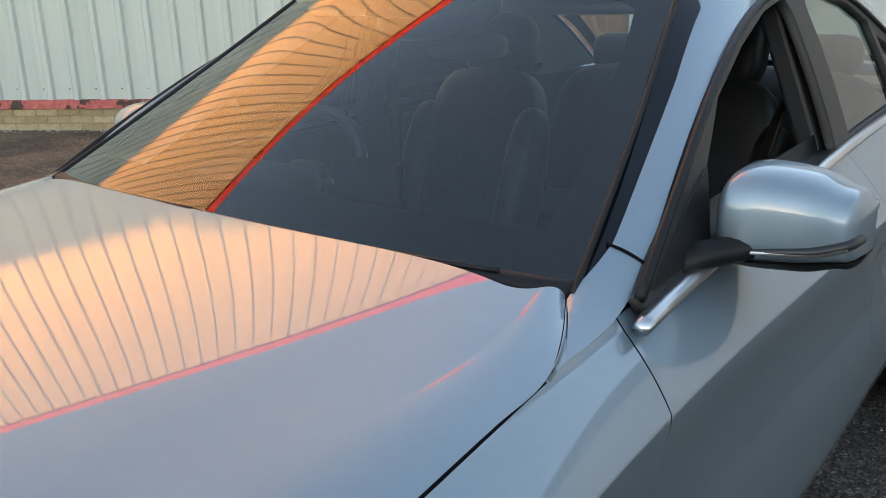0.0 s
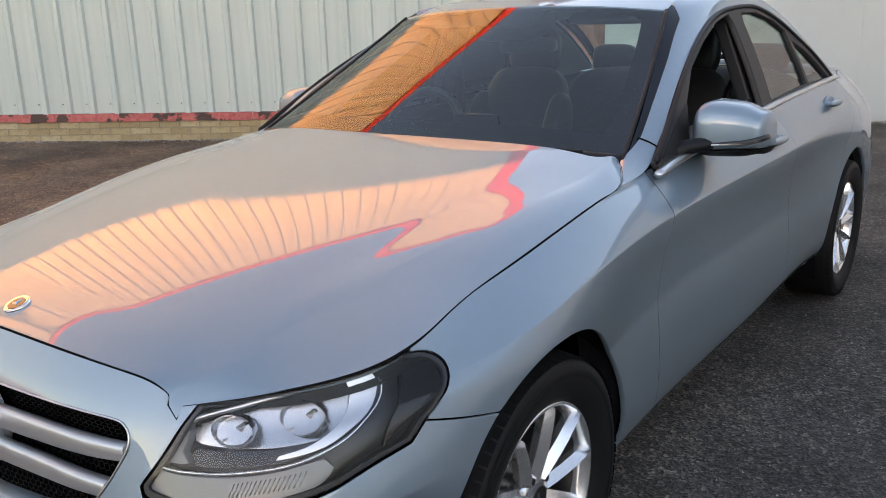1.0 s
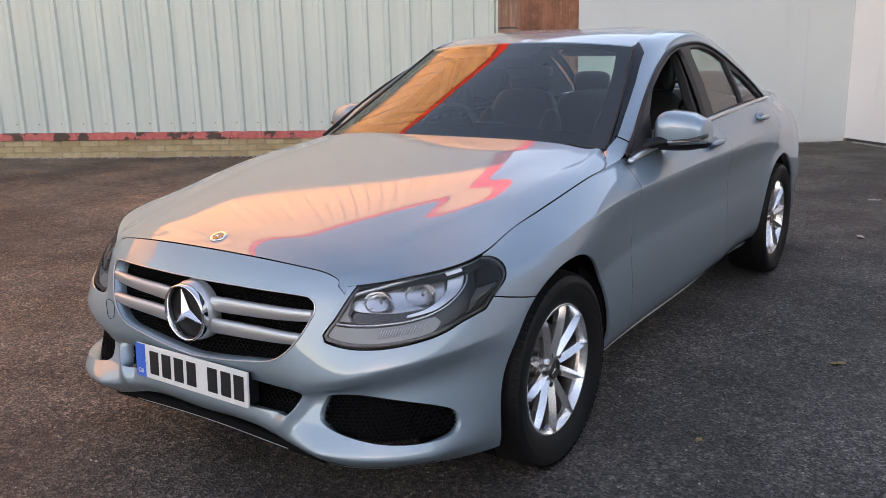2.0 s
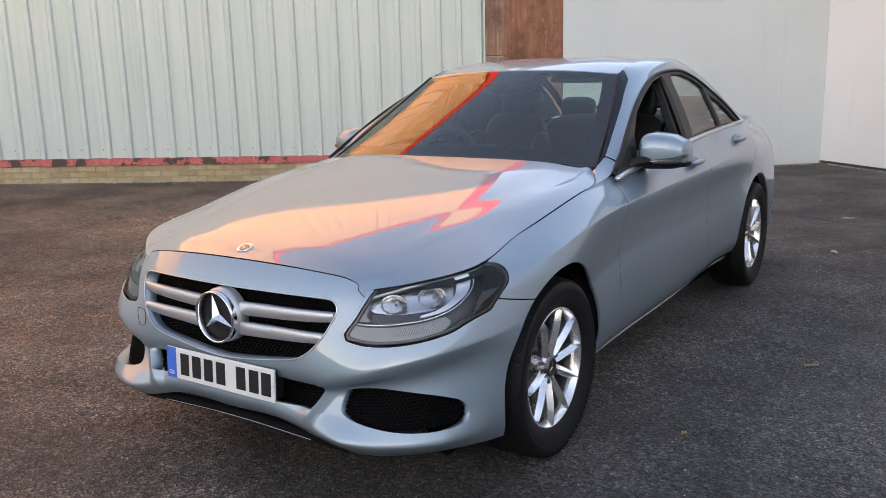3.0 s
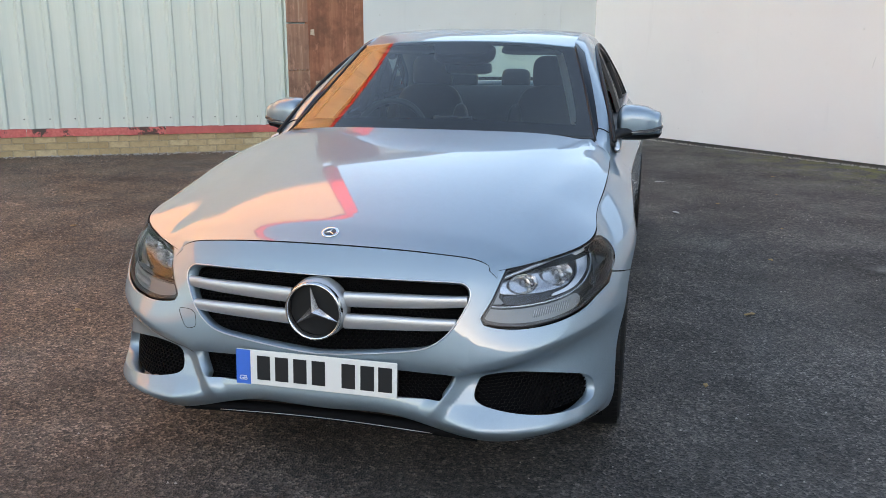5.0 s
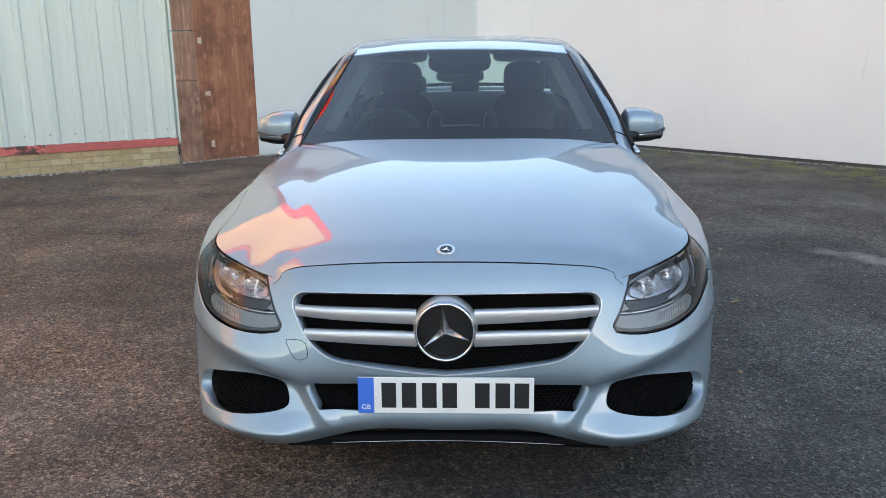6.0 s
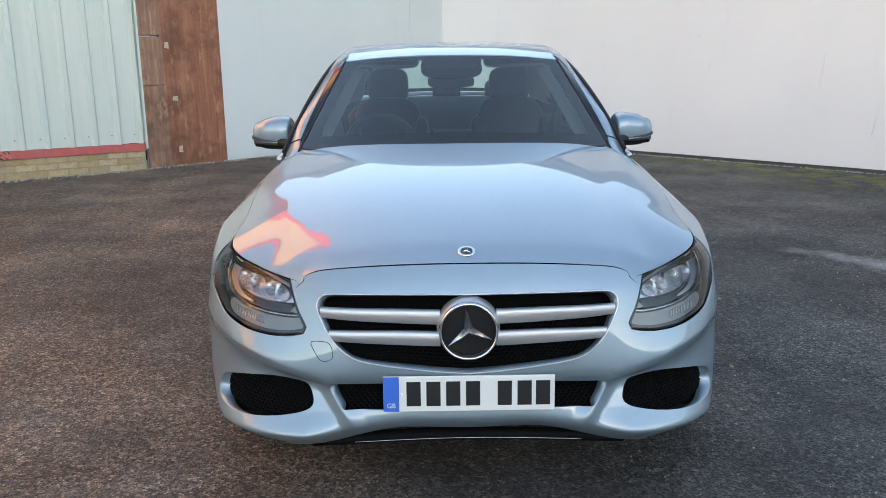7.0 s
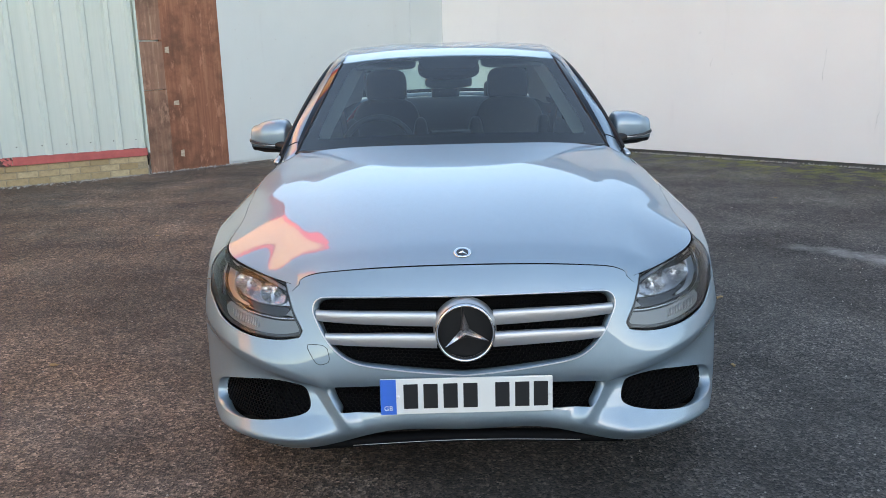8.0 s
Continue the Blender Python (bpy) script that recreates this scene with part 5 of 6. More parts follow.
# ---- wheels ----
def wheel(sd, yc):
    w = new("wheel")
    w.parent = car
    w.matrix_local = pose(sd * .784, yc, HUB_Z, 0, 0, 0 if sd > 0 else 180)
    tyre = lathe("tyre", [(-.085, .218), (-.098, .235), (-.110, .27), (-.112, .295), (-.104, .315), (-.088, .3235), (-.075, .3255), (0, .3265), (.075, .3255), (.088, .3235), (.104, .315), (.112, .295), (.111, .27), (.100, .235), (.088, .221), (.078, .214)], RUBBER, w, "black road tyre", n=96)
    # tread grooves and shoulder blocks
    verts, faces = [], []
    for k in range(72):
        a0 = 2 * math.pi * k / 72
        for x0, x1 in ((.052, .108), (-.108, -.052), (-.04, .04)):
            b = len(verts)
            for x in (x0, x1):
                for da in (.006, .078):
                    r = .3285 - .0085 * max(0, (abs(x) - .075) / .033) ** 2 - (.003 if abs(x) < .05 else 0)
                    aa = a0 + da + .02 * (abs(x) - .05) * 10
                    verts.append((x, r * math.cos(aa), r * math.sin(aa)))
            faces.append((b, b + 1, b + 3, b + 2))
    raw("tread", verts, faces, RUBBER, tyre, "tread blocks", smooth=False)
    lathe("sidewall_ring", [(.1125, .300), (.1140, .297), (.1140, .285), (.1125, .282)], RUBBER, tyre, n=72)
    # darker metal than the rim: the barrel's shade is put into its colour
    lathe("rim_barrel", [(-.08, .205), (-.02, .190), (.03, .192), (.056, .200)], DISC, w, "rim barrel with shade put into its grey", n=80)
    rim = lathe("rim", [(.054, .200), (.066, .203), (.074, .205), (.079, .211), (.090, .2135), (.0915, .2195), (.087, .2225), (.078, .2225)], ALLOY, w, "silver alloy rim", n=80)
    # ten ridged spokes, broad at the hub and pointed on the rim
    for k in range(10):
        a = 2 * math.pi * (k + .25) / 10
        prof = ((-.022, -.85), (-.004, -1), (.003, -.58), (.016, 0), (.003, .58), (-.004, 1), (-.022, .85))
        verts, faces = [], []
        for i in range(15):
            q = i / 14
            r = .046 + .166 * q
            wd = .0134 + .005 * (1 - q) ** 3 + .0022 * math.sin(q * math.pi) - .0085 * max(0, q - .72) / .28
            x = .058 + .020 * math.sin(q * math.pi * .55) + .004 * q
            aa = a + (.045 if k % 2 else -.045) * (1 - q) ** 2
            for dx, dw in prof:
                da = dw * wd / r
                verts.append((x + dx, r * math.cos(aa + da), r * math.sin(aa + da)))
        m = len(prof)
        for i in range(14):
            for j in range(m):
                faces.append((i * m + j, i * m + (j + 1) % m, (i + 1) * m + (j + 1) % m, (i + 1) * m + j))
        faces.append(tuple(range(m))[::-1])
        faces.append(tuple(range(14 * m, 15 * m)))
        sharp(raw("spoke", verts, faces, ALLOY, rim), 14)
    lathe("hub", [(.02, .062), (.060, .060), (.068, .050), (.070, .040), (.0705, .036)], ALLOY, rim, "silver hub", n=40)
    lathe("hub_cap", [(.0705, .0355), (.077, .033), (.078, .030), (.076, .027), (.076, 0)], DISC, rim, "dark round hub cap", n=40)
    # flat near-black plate added for the shade inside the wheel
    lathe("wheel_shade", [(-.03, .19), (-.03, .02)], DARK_INSIDE, w, "dark plate standing in for shade behind the disc", n=32)
    for k in range(3):
        v, f = arm_mesh()
        am = raw("cap_arm", [(.0775 - x * .1, y * .35, z * .30) for x, y, z in v], f, CHROME, rim, smooth=False)
        am.matrix_local = pose(0, 0, 0, 120 * k, 0, 0)
    for k in range(5):
        a = 2 * math.pi * (k + .5) / 5
        bm = bmesh.new()
        bmesh.ops.create_cone(bm, cap_ends=True, segments=10, radius1=.0095, radius2=.0085, depth=.03, matrix=pose(.058, .053 * math.cos(a), .053 * math.sin(a), 0, 90, 0))
        part("wheel_bolt", bm, DISC, rim)
    lathe("brake_disc", [(.028, .0), (.028, .07), (.012, .075), (.012, .148), (-.012, .148), (-.012, .06)], DISC, w, "steel brake disc", n=48)
    cal = bmesh.new()
    box(cal, -.03, .03, -.165, -.10, -.055, .075, bevel=.012)
    part("brake_caliper", cal, BLACK_PLASTIC, w, "dark brake caliper")
    return w


for yc in (AXLE_F, AXLE_R):
    for sd in (1, -1):
        wheel(sd, yc)


# ---- headlamps ----
lamp_top = v_line(.62, lamp_back[-1, 0], .640, 16)
lamp_ring = inset(join(lamp_low_side, lamp_back, lamp_top[::-1], rim_sv[2:4][::-1]), .0025)


def on_lamp(x, z, deep):
    sv = front_sv([(x, z)])
    n = normals_of(body_smooth, sv)[0]
    return body_smooth(sv[:, 0], sv[:, 1])[0] - n * deep, n


def lamp_zone(pts, step=.015):
    return front_sv(loop_curve(pts, step))


REFL_TOP = [(.548, .697), (.60, .711), (.66, .727), (.72, .745), (.762, .757)]
REFL_LOW = [(.775, .722), (.748, .686), (.70, .674), (.64, .667), (.59, .664), (.552, .668)]
GUIDE = [(.494, .630), (.53, .624), (.565, .622), (.62, .624), (.665, .629), (.715, .637), (.755, .651), (.782, .672), (.793, .70), (.794, .725), (.785, .750)]
for sd in (1, -1):
    hl = tagged(new("headlamp"), "clear-lens headlamp with chrome reflectors")
    hl.parent = car
    lens = panel("lamp_lens", body_smooth, lamp_ring, LENS, hl, (), (.03, .03), 0, lift=-.001, side=sd, label="clear lens")
    lens.visible_shadow = False
    panel("lamp_rim", body_smooth, lamp_ring, LAMP_BLACK, hl, [inset(lamp_ring, .0055)], (.05, .05), .03, lift=-.004, side=sd, label="black lamp edge")
    panel("lamp_bowl", shell(body_smooth, .070), inset(lamp_ring, -.004), LAMP_BLACK, hl, (), (.05, .05), -.07, side=sd, label="dark lamp bowl")
    # grey lower apron with the ribbed indicator lens
    apron = lamp_zone([(.492, .620), (.480, .590), (.495, .579), (.56, .571), (.63, .572), (.70, .582), (.745, .594), (.770, .606), (.778, .628), (.764, .642), (.715, .630), (.665, .622), (.62, .617), (.565, .615), (.53, .617)])
    panel("lamp_apron", shell(body_smooth, .014), apron, LAMP_GREY, hl, (), (.03, .03), .04, side=sd, label="grey lower bezel")
    for k in range(16):
        x = .645 + .0065 * k
        a, n = on_lamp(x, .590 + .0010 * k, .013)
        b, _ = on_lamp(x + .004, .611 + .0011 * k, .013)
        tube("lamp_rib", [(sd * a[0], a[1], a[2]), (sd * b[0], b[1], b[2])], .0011, SATIN, hl, n=5)
    # inner cheek, smoked shelf and black recess between apron and reflectors
    cheek = lamp_zone([(.498, .634), (.530, .690), (.545, .692), (.548, .668), (.545, .650), (.56, .634), (.53, .632)])
    panel("lamp_cheek", shell(body_smooth, .022), cheek, LAMP_GREY, hl, (), (.03, .03), .03, side=sd, label="grey inner bezel")
    shelf = lamp_zone([(.566, .632), (.62, .632), (.665, .637), (.715, .645), (.748, .660), (.765, .682), (.748, .678), (.70, .667), (.64, .660), (.59, .656), (.562, .656)])
    panel("lamp_shelf", shell(body_smooth, .034), shelf, LAMP_SMOKE, hl, (), (.03, .03), .03, side=sd, label="smoked shelf")
    g = [on_lamp(x, z, .010)[0] for x, z in curve(GUIDE, .012)]
    tube("light_guide", [(sd * p[0], p[1], p[2]) for p in g], .0026, CHROME, hl, "thin bright light line", n=6)
    # bright frame along the top and down the outer end
    top = [on_lamp(x, z, .018)[0] for x, z in curve([(.532, .695), (.57, .709), (.62, .723), (.68, .740), (.73, .756), (.765, .765)], .015)]
    tube("top_frame", [(sd * p[0], p[1], p[2]) for p in top], .0055, SATIN, hl, "silver upper frame", n=8)
    sweep = lamp_zone([(.745, .760), (.778, .756), (.789, .725), (.785, .697), (.766, .668), (.738, .655), (.698, .647), (.700, .653), (.733, .664), (.754, .683), (.761, .710), (.756, .738)], .01)
    panel("end_frame", shell(body_smooth, .020), sweep, SATIN, hl, (), (.02, .02), .012, side=sd, label="broad silver end sweep")
    # dark field with two deep reflector bowls
    zone = front_sv(join(curve(REFL_TOP + REFL_LOW + REFL_TOP[:1], .015)))
    panel("reflector_field", shell(body_smooth, .050), zone, REFLECTOR, hl, (), (.03, .03), .02, side=sd, label="silvered reflector field")
    for x, z, r in ((.612, .686, .0310), (.706, .703, .0330)):
        c, n = on_lamp(x, z, .024)
        ax = Vector((sd * n[0] * .55, -1, .06)).normalized()
        turn = Matrix.Translation((sd * c[0], c[1], c[2])) @ Vector((-1, 0, 0)).rotation_difference(ax).to_matrix().to_4x4() @ Matrix.Rotation(radians(-14 * sd), 4, "X") @ Matrix.Diagonal((1, 1.45, 1.0, 1))
        bowl_line = [(.001, r), (.006, r * .985), (.016, r * .91), (.028, r * .77), (.038, r * .56), (.044, r * .30), (.046, 0)]
        cup = lathe("reflector", bowl_line, CHROME_DULL, hl, "faceted chrome reflector bowl", n=15, smooth=False)
        cup.matrix_local = turn
        lathe("bulb_holder", [(.046, .0055), (.036, .0055), (.034, .004)], LAMP_BLACK, cup, "dark bulb holder", n=16)
        lathe("bulb_cap", [(.034, .0036), (.020, .0036), (.017, .002), (.016, 0)], SATIN, cup, "silver bulb cap", n=16)
        for e in (-1, 1):
            fin = [(.030 - .030 * k, e * r * (.35 + .30 * k), r * (.80 - .10 * k)) for k in np.linspace(0, 1, 5)]
            tube("reflector_fin", [(a, b, -q * .75) for a, b, q in fin], .0016, CHROME, cup, n=5)
    # smoked outer end
    sv = side_sv(loop_curve([(.352, .640), (.395, .672), (.44, .690), (.49, .715), (.515, .738), (.47, .752), (.42, .756), (.38, .71)], .012))
    panel("lamp_outer_end", shell(body_smooth, .030), sv, LAMP_SMOKE, hl, (), (.03, .03), .02, side=sd, label="smoked outer end")

# headlamp washer flap on the bumper
for sd in (1, -1):
    rr = front_sv(loop_curve([(.452, .555), (.478, .553), (.480, .545), (.452, .500), (.424, .500), (.412, .512), (.418, .545), (.43, .553)], .01))
    p = body(rr[:, 0], rr[:, 1])
    if sd < 0:
        tube("washer_flap_seam", [(sd * q[0], q[1] - .0006, q[2]) for q in p], .0009, DARK_INSIDE, car, "towing-eye cover seam", closed=True, n=5)

# ---- inside the car ----
boxed("cabin_floor", (-.70, .70, 1.15, 3.9, .24, .27), DASH, car, "dark carpet")
bm = bmesh.new()
box(bm, -.70, .70, 1.38, 1.86, .62, .90, bevel=.05, seg=3)
for v in bm.verts:
    if v.co.z > .8:
        v.co.z += .035 * max(0, 1 - abs(v.co.x + .36) / .22) - .02 * max(0, 1.6 - v.co.y)
dashboard = part("dashboard", bm, DASH, car, "dark dashboard", smooth=True)
sharp(dashboard, 40)
pad("dash_top", (.69, .22, .05), (0, 1.62, .885), DASH, car, "dark dashboard top", 4)
pad("instrument_hood", (.20, .12, .05), (-.37, 1.80, .925), DASH, car, "instrument hood", 3)
boxed("centre_screen", (-.10, .10, 1.83, 1.845, .90, 1.02), BLACK_GLOSS, car, "black centre screen", bevel=.006)
pad("centre_console", (.12, .55, .12), (0, 2.30, .45), DASH, car, "centre console", 4)
ring = [(-.37 + .185 * math.cos(a), 2.00 + .07 * math.sin(a), .90 + .17 * math.sin(a)) for a in np.linspace(0, 2 * math.pi, 40, endpoint=False)]
sw = tube("steering_wheel", ring, .016, LEATHER, car, "dark steering wheel rim", closed=True, n=10)
pad("wheel_boss", (.075, .03, .06), (-.37, 1.985, .895), DASH, sw, "wheel boss", 3, (-22, 0, 0))
for dx in (-1, 1):
    tube("wheel_spoke", [(-.37 + dx * .05, 1.985, .90), (-.37 + dx * .18, 2.0, .905)], .014, SATIN, sw, n=8)
tube("steering_column", [(-.37, 1.99, .89), (-.37, 1.80, .82)], .045, DASH, sw, n=10)


def seat(x, rear=False):
    s = tagged(new("car_seat"), "black leather front seat with head restraint")
    s.parent = car
    pad("cushion", (.26, .27, .09), (x, 2.36, .50), LEATHER, s, "black leather cushion", 4)
    pad("backrest", (.255, .075, .33), (x, 2.74, .80), LEATHER, s, "black leather backrest", 4.5, (-20, 0, 0), taper=.22)
    for dx in (-1, 1):
        pad("bolster", (.05, .085, .26), (x + dx * .205, 2.69, .76), LEATHER, s, "side bolster", 3, (-20, 0, 0))
    pad("head_restraint", (.125, .055, .105), (x, 2.885, 1.185), LEATHER, s, "black head restraint", 3.6, (-12, 0, 0))
    for dx in (-.05, .05):
        tube("restraint_post", [(x + dx, 2.84, 1.05), (x + dx, 2.875, 1.14)], .006, CHROME, s, n=6)


seat(-.37)
seat(.37)
bench = tagged(new("rear_bench"), "black leather rear bench with three head restraints")
bench.parent = car
pad("cushion", (.66, .28, .10), (0, 3.30, .48), LEATHER, bench, "black leather cushion", 5)
pad("backrest", (.64, .09, .32), (0, 3.66, .76), LEATHER, bench, "black leather backrest", 5, (-24, 0, 0))
for x, w in ((-.40, .125), (0, .10), (.40, .125)):
    pad("head_restraint", (w, .045, .075), (x, 3.80, 1.105), LEATHER, bench, "black head restraint", 4, (-10, 0, 0))
    for dx in (-.035, .035):
        tube("restraint_post", [(x + dx, 3.79, .98), (x + dx, 3.80, 1.06)], .006, CHROME, bench, n=6)
boxed("parcel_shelf", (-.60, .60, 3.78, 4.08, 1.0, 1.015), LINING, car, "light grey parcel shelf")
for sd in (1, -1):
    boxed("door_card", (sd * .70, sd * .745, 1.6, 3.55, .30, .955), DASH, car, "dark door lining", bevel=.015)
    boxed("centre_pillar_lining", (-.025, .025, 2.55, 2.655, -.19, .19), DASH, car, "dark pillar lining", bevel=.01, m=Matrix.Translation((sd * .660, 0, 1.14)) @ Matrix.Rotation(radians(-21 * sd), 4, "Y"))
    strap = [(sd * .66, 2.66, 1.16), (sd * .62, 2.62, 1.05), (sd * .57, 2.56, .8), (sd * .55, 2.5, .55)]
    tube("seat_belt", strap, .022, BLACK_PLASTIC, car, "dark seat belt", n=6, flat=.1)
    pad("sun_visor", (.19, .07, .012), (sd * .36, 2.22, 1.335), HEADLINER, car, "light sun visor", 4, (18, 0, 0), 10)
pad("mirror_camera_box", (.160, .09, .033), (0, 2.10, 1.312), BLACK_PLASTIC, car, "black sensor housing", 3, (28, 0, 0), 12)
im = pad("inside_mirror", (.125, .018, .032), (0, 2.20, 1.236), LINING, car, "inside rear-view mirror", 3.5, (0, 0, 0), 12)
tube("mirror_stalk", [(0, 2.14, 1.32), (0, 2.19, 1.28)], .014, BLACK_PLASTIC, im, n=8)

for sd in (1, -1):
    v_ = np.linspace(.06, .78, 20)
    lin = shell(windscreen, .016)(np.interp(v_, (.06, .78), (.655, .628)), v_)
    vs_ = [(sd * (p[0] + dx), p[1] + dy, p[2]) for p in lin for dx, dy in ((0, 0), (-.055, .13), (-.035, .14), (.02, .02))]
    fs_ = [(4 * i + j, 4 * i + (j + 1) % 4, 4 * i + 4 + (j + 1) % 4, 4 * i + 4 + j) for i in range(19) for j in range(4)]
    raw("pillar_lining", vs_, fs_ if sd < 0 else [f[::-1] for f in fs_], LINING, car, "light grey pillar lining", smooth=False)

# black sensor area at the head of the windscreen
sensor = loop_curve([(-.165, .80), (-.163, .715), (-.14, .688), (-.05, .672), (.05, .672), (.14, .688), (.163, .715), (.165, .80)], .03)
panel("sensor_patch", shell(windscreen, .004), sensor, CERAMIC, ws, (), (.04, .04), 0, label="black sensor patch")


# ---- the yard ----
CORNER = Vector((.05, 10.86, 0))
LEFT = Vector((.768, .640, 0)).normalized()          # along the clad wall, towards the corner
RIGHT = Vector((.753, -.658, 0)).normalized()        # along the white wall, away from the corner
LEFT_IN = Vector((LEFT.y, -LEFT.x, 0))               # into the yard
RIGHT_IN = Vector((RIGHT.y, -RIGHT.x, 0))
WALL_TOP = 7.2


def eaves(u):
    """Roof edge of the clad wall, climbing away from the corner."""
    return WALL_TOP + min(9.0, max(0, -u - 5.0)) * .20


LOW_TOP = 4.0


def wall_pose(origin, along, inward):
    m = Matrix((along, inward, Vector((0, 0, 1)))).transposed().to_4x4()
    return Matrix.Translation(origin) @ m


WL = wall_pose(CORNER, LEFT, LEFT_IN)
WR = wall_pose(CORNER, RIGHT, RIGHT_IN)


def rise(x, y):
    """Ground climbs gently along the foot of the clad wall."""
    d = Vector((x, y, 0)) - CORNER
    u, w = d.dot(LEFT), d.dot(LEFT_IN)
    k = max(0, -u - 5.2) * .026
    f = min(1, max(0, 1 - (w - .5) / 5))
    return min(.16, k) * f * f * (3 - 2 * f) if w > -3 else 0


def base_z(u):
    return min(.16, max(0, -u - 5.2) * .026)


xs = np.concatenate([[-600, -200, -60, -25], np.linspace(-16, 14, 76), [25, 60, 200, 600]])
ys = np.concatenate([[-600, -200, -60, -25], np.linspace(-12, 14, 66), [25, 60, 200, 600]])
gv = [(x, y, rise(x, y) + (.004 * noise.noise((x * .8, y * .8, 3)) if abs(x) < 14 and abs(y) < 14 else 0)) for x in xs for y in ys]
ny = len(ys)
gf = [(i * ny + j, (i + 1) * ny + j, (i + 1) * ny + j + 1, i * ny + j + 1) for i in range(len(xs) - 1) for j in range(ny - 1)]
ground = raw("ground", gv, gf, ASPHALT)
tagged(ground, "worn dark asphalt yard with moss by the wall", "ground", kind="structure")

# clad wall: a dark inner wall with pressed sheets in front
wall_l = boxed("wall_left", (-34, -4.66, -.5, -.06, -.3, WALL_TOP), BLIND_WALL)
wall_l.matrix_world = WL
tagged(wall_l, "warehouse wall clad in pale green ribbed metal over a brick plinth", "wall", kind="structure")


def clad_z(u):
    return .285 + max(0, -u - 4.7) * .022


RIB = .2635


def sheet(u0, ribs):
    """One pressed sheet with raised ribs, foot following the plinth."""
    prof = []
    for r in range(ribs):
        o = u0 + r * RIB
        prof += [(o, 0), (o + .150, 0), (o + .172, .032), (o + .216, .032), (o + .238, 0)]
    prof.append((u0 + ribs * RIB, 0))
    verts, faces = [], []
    for u, w in prof:
        verts += [(u, w, clad_z(u)), (u, w, 3.0), (u, w, eaves(u))]
    for i in range(len(prof) - 1):
        for j in (0, 1):
            faces.append((3 * i + j, 3 * i + j + 1, 3 * i + j + 4, 3 * i + j + 3))
    return raw("cladding_sheet", verts, faces, CLADDING, wall_l, smooth=False)


u = -4.69
while u > -32:
    u -= RIB * 4
    sheet(u, 4)
verts, faces = [], []


def screw(uu, zz, w=.004):
    b = len(verts)
    for a in range(6):
        t = math.pi / 3 * a
        verts.append((uu + .008 * math.cos(t), w, zz + .008 * math.sin(t)))
    for a in range(6):
        t = math.pi / 3 * a
        verts.append((uu + .005 * math.cos(t), w + .006, zz + .005 * math.sin(t)))
    for a in range(6):
        faces.append((b + a, b + (a + 1) % 6, b + 6 + (a + 1) % 6, b + 6 + a))
    faces.append(tuple(b + 6 + a for a in range(6)))


u = -4.69 - RIB
while u > -14:
    screw(u + .125, clad_z(u) + .13)
    u -= RIB
raw("screws", verts, faces, STEEL_AND_SHADE, wall_l, smooth=False)
# flaking red strip below the cladding, red cap on top
random.seed(5)
for k in range(7):
    u1 = -4.72 - k * 1.5
    u0 = u1 - 1.495
    n = 30
    vs, fs = [], []
    for i in range(n + 1):
        uu = u0 + (u1 - u0) * i / n
        rag = .018 * max(0, noise.noise((uu * 3.1, 4, 0))) + .012 * noise.noise((uu * 9, 1, 2)) if uu < -6.4 else .003 * noise.noise((uu * 9, 1, 2))
        zt, zb = clad_z(uu) + .028, clad_z(uu) - .062 + rag
        vs += [(uu, .012, zt), (uu, .046, zt - .004), (uu, .046, zb), (uu, .012, zb)]
    for i in range(n):
        for j in range(3):
            fs.append((4 * i + j, 4 * i + 4 + j, 4 * i + 5 + j, 4 * i + 1 + j))
    raw("red_strip", vs, fs, RED_FADED if k == 0 else RED_TRIM, wall_l, "faded red painted strip" if k == 0 else "flaking red painted strip", smooth=False)
boxed("under_batten", (-15, -4.7, -.06, .004, .10, .32), DARK_INSIDE, wall_l)
cap_u = (-33, -14, -5.0, -4.6)
raw("red_cap", [(u, w, eaves(u) + dz) for u in cap_u for w, dz in ((-.2, 0), (.10, 0), (.10, .26), (-.2, .26))], [(4 * i + j, 4 * i + 4 + j, 4 * i + 4 + (j + 1) % 4, 4 * i + (j + 1) % 4) for i in (0, 1, 2) for j in range(4)] + [(0, 1, 2, 3), (15, 14, 13, 12)], RED_CAP, wall_l, "red roof-edge trim", smooth=False)
raw("gable_back", [(u, -.3, z) for u in cap_u for z in (WALL_TOP - .1, eaves(u))], [(0, 1, 3, 2), (2, 3, 5, 4), (4, 5, 7, 6)], BLIND_WALL, wall_l, smooth=False)
boxed("red_end_trim", (-4.72, -4.46, -.20, .085, LOW_TOP + .2, WALL_TOP), RED_CAP, wall_l, "red corner trim")

# plywood sheets between cladding and plain wall
for nm, d, mat, lab in (("ply_board", (-4.44, -3.66, .0, .022, .0, 2.44), BOARD_RED, "red-brown stained plywood sheet"), ("ply_board", (-4.44, -3.655, .0, .024, 2.445, 4.0), BOARD_RED, "red-brown stained plywood sheet"), ("ply_offcut", (-4.685, -4.40, .012, .034, -.02, .985), BOARD_BROWN, "brown plywood offcut"), ("ply_offcut", (-4.69, -4.41, .026, .046, .99, 1.55), BOARD_BROWN, "scuffed brown plywood offcut"), ("ply_offcut", (-4.685, -4.405, .014, .034, 1.57, 3.9), BOARD_BROWN, "scuffed brown plywood offcut")):
    bd = boxed(nm, d, mat, None, bevel=.003)
    bd.matrix_world = WL
    tagged(bd, lab + " fixed to the wall", "board", "plywood boards")
boxed("edge_post", (-4.712, -4.69, -.02, .055, .25, LOW_TOP + .2), CLADDING, wall_l, "pale cladding edge post")
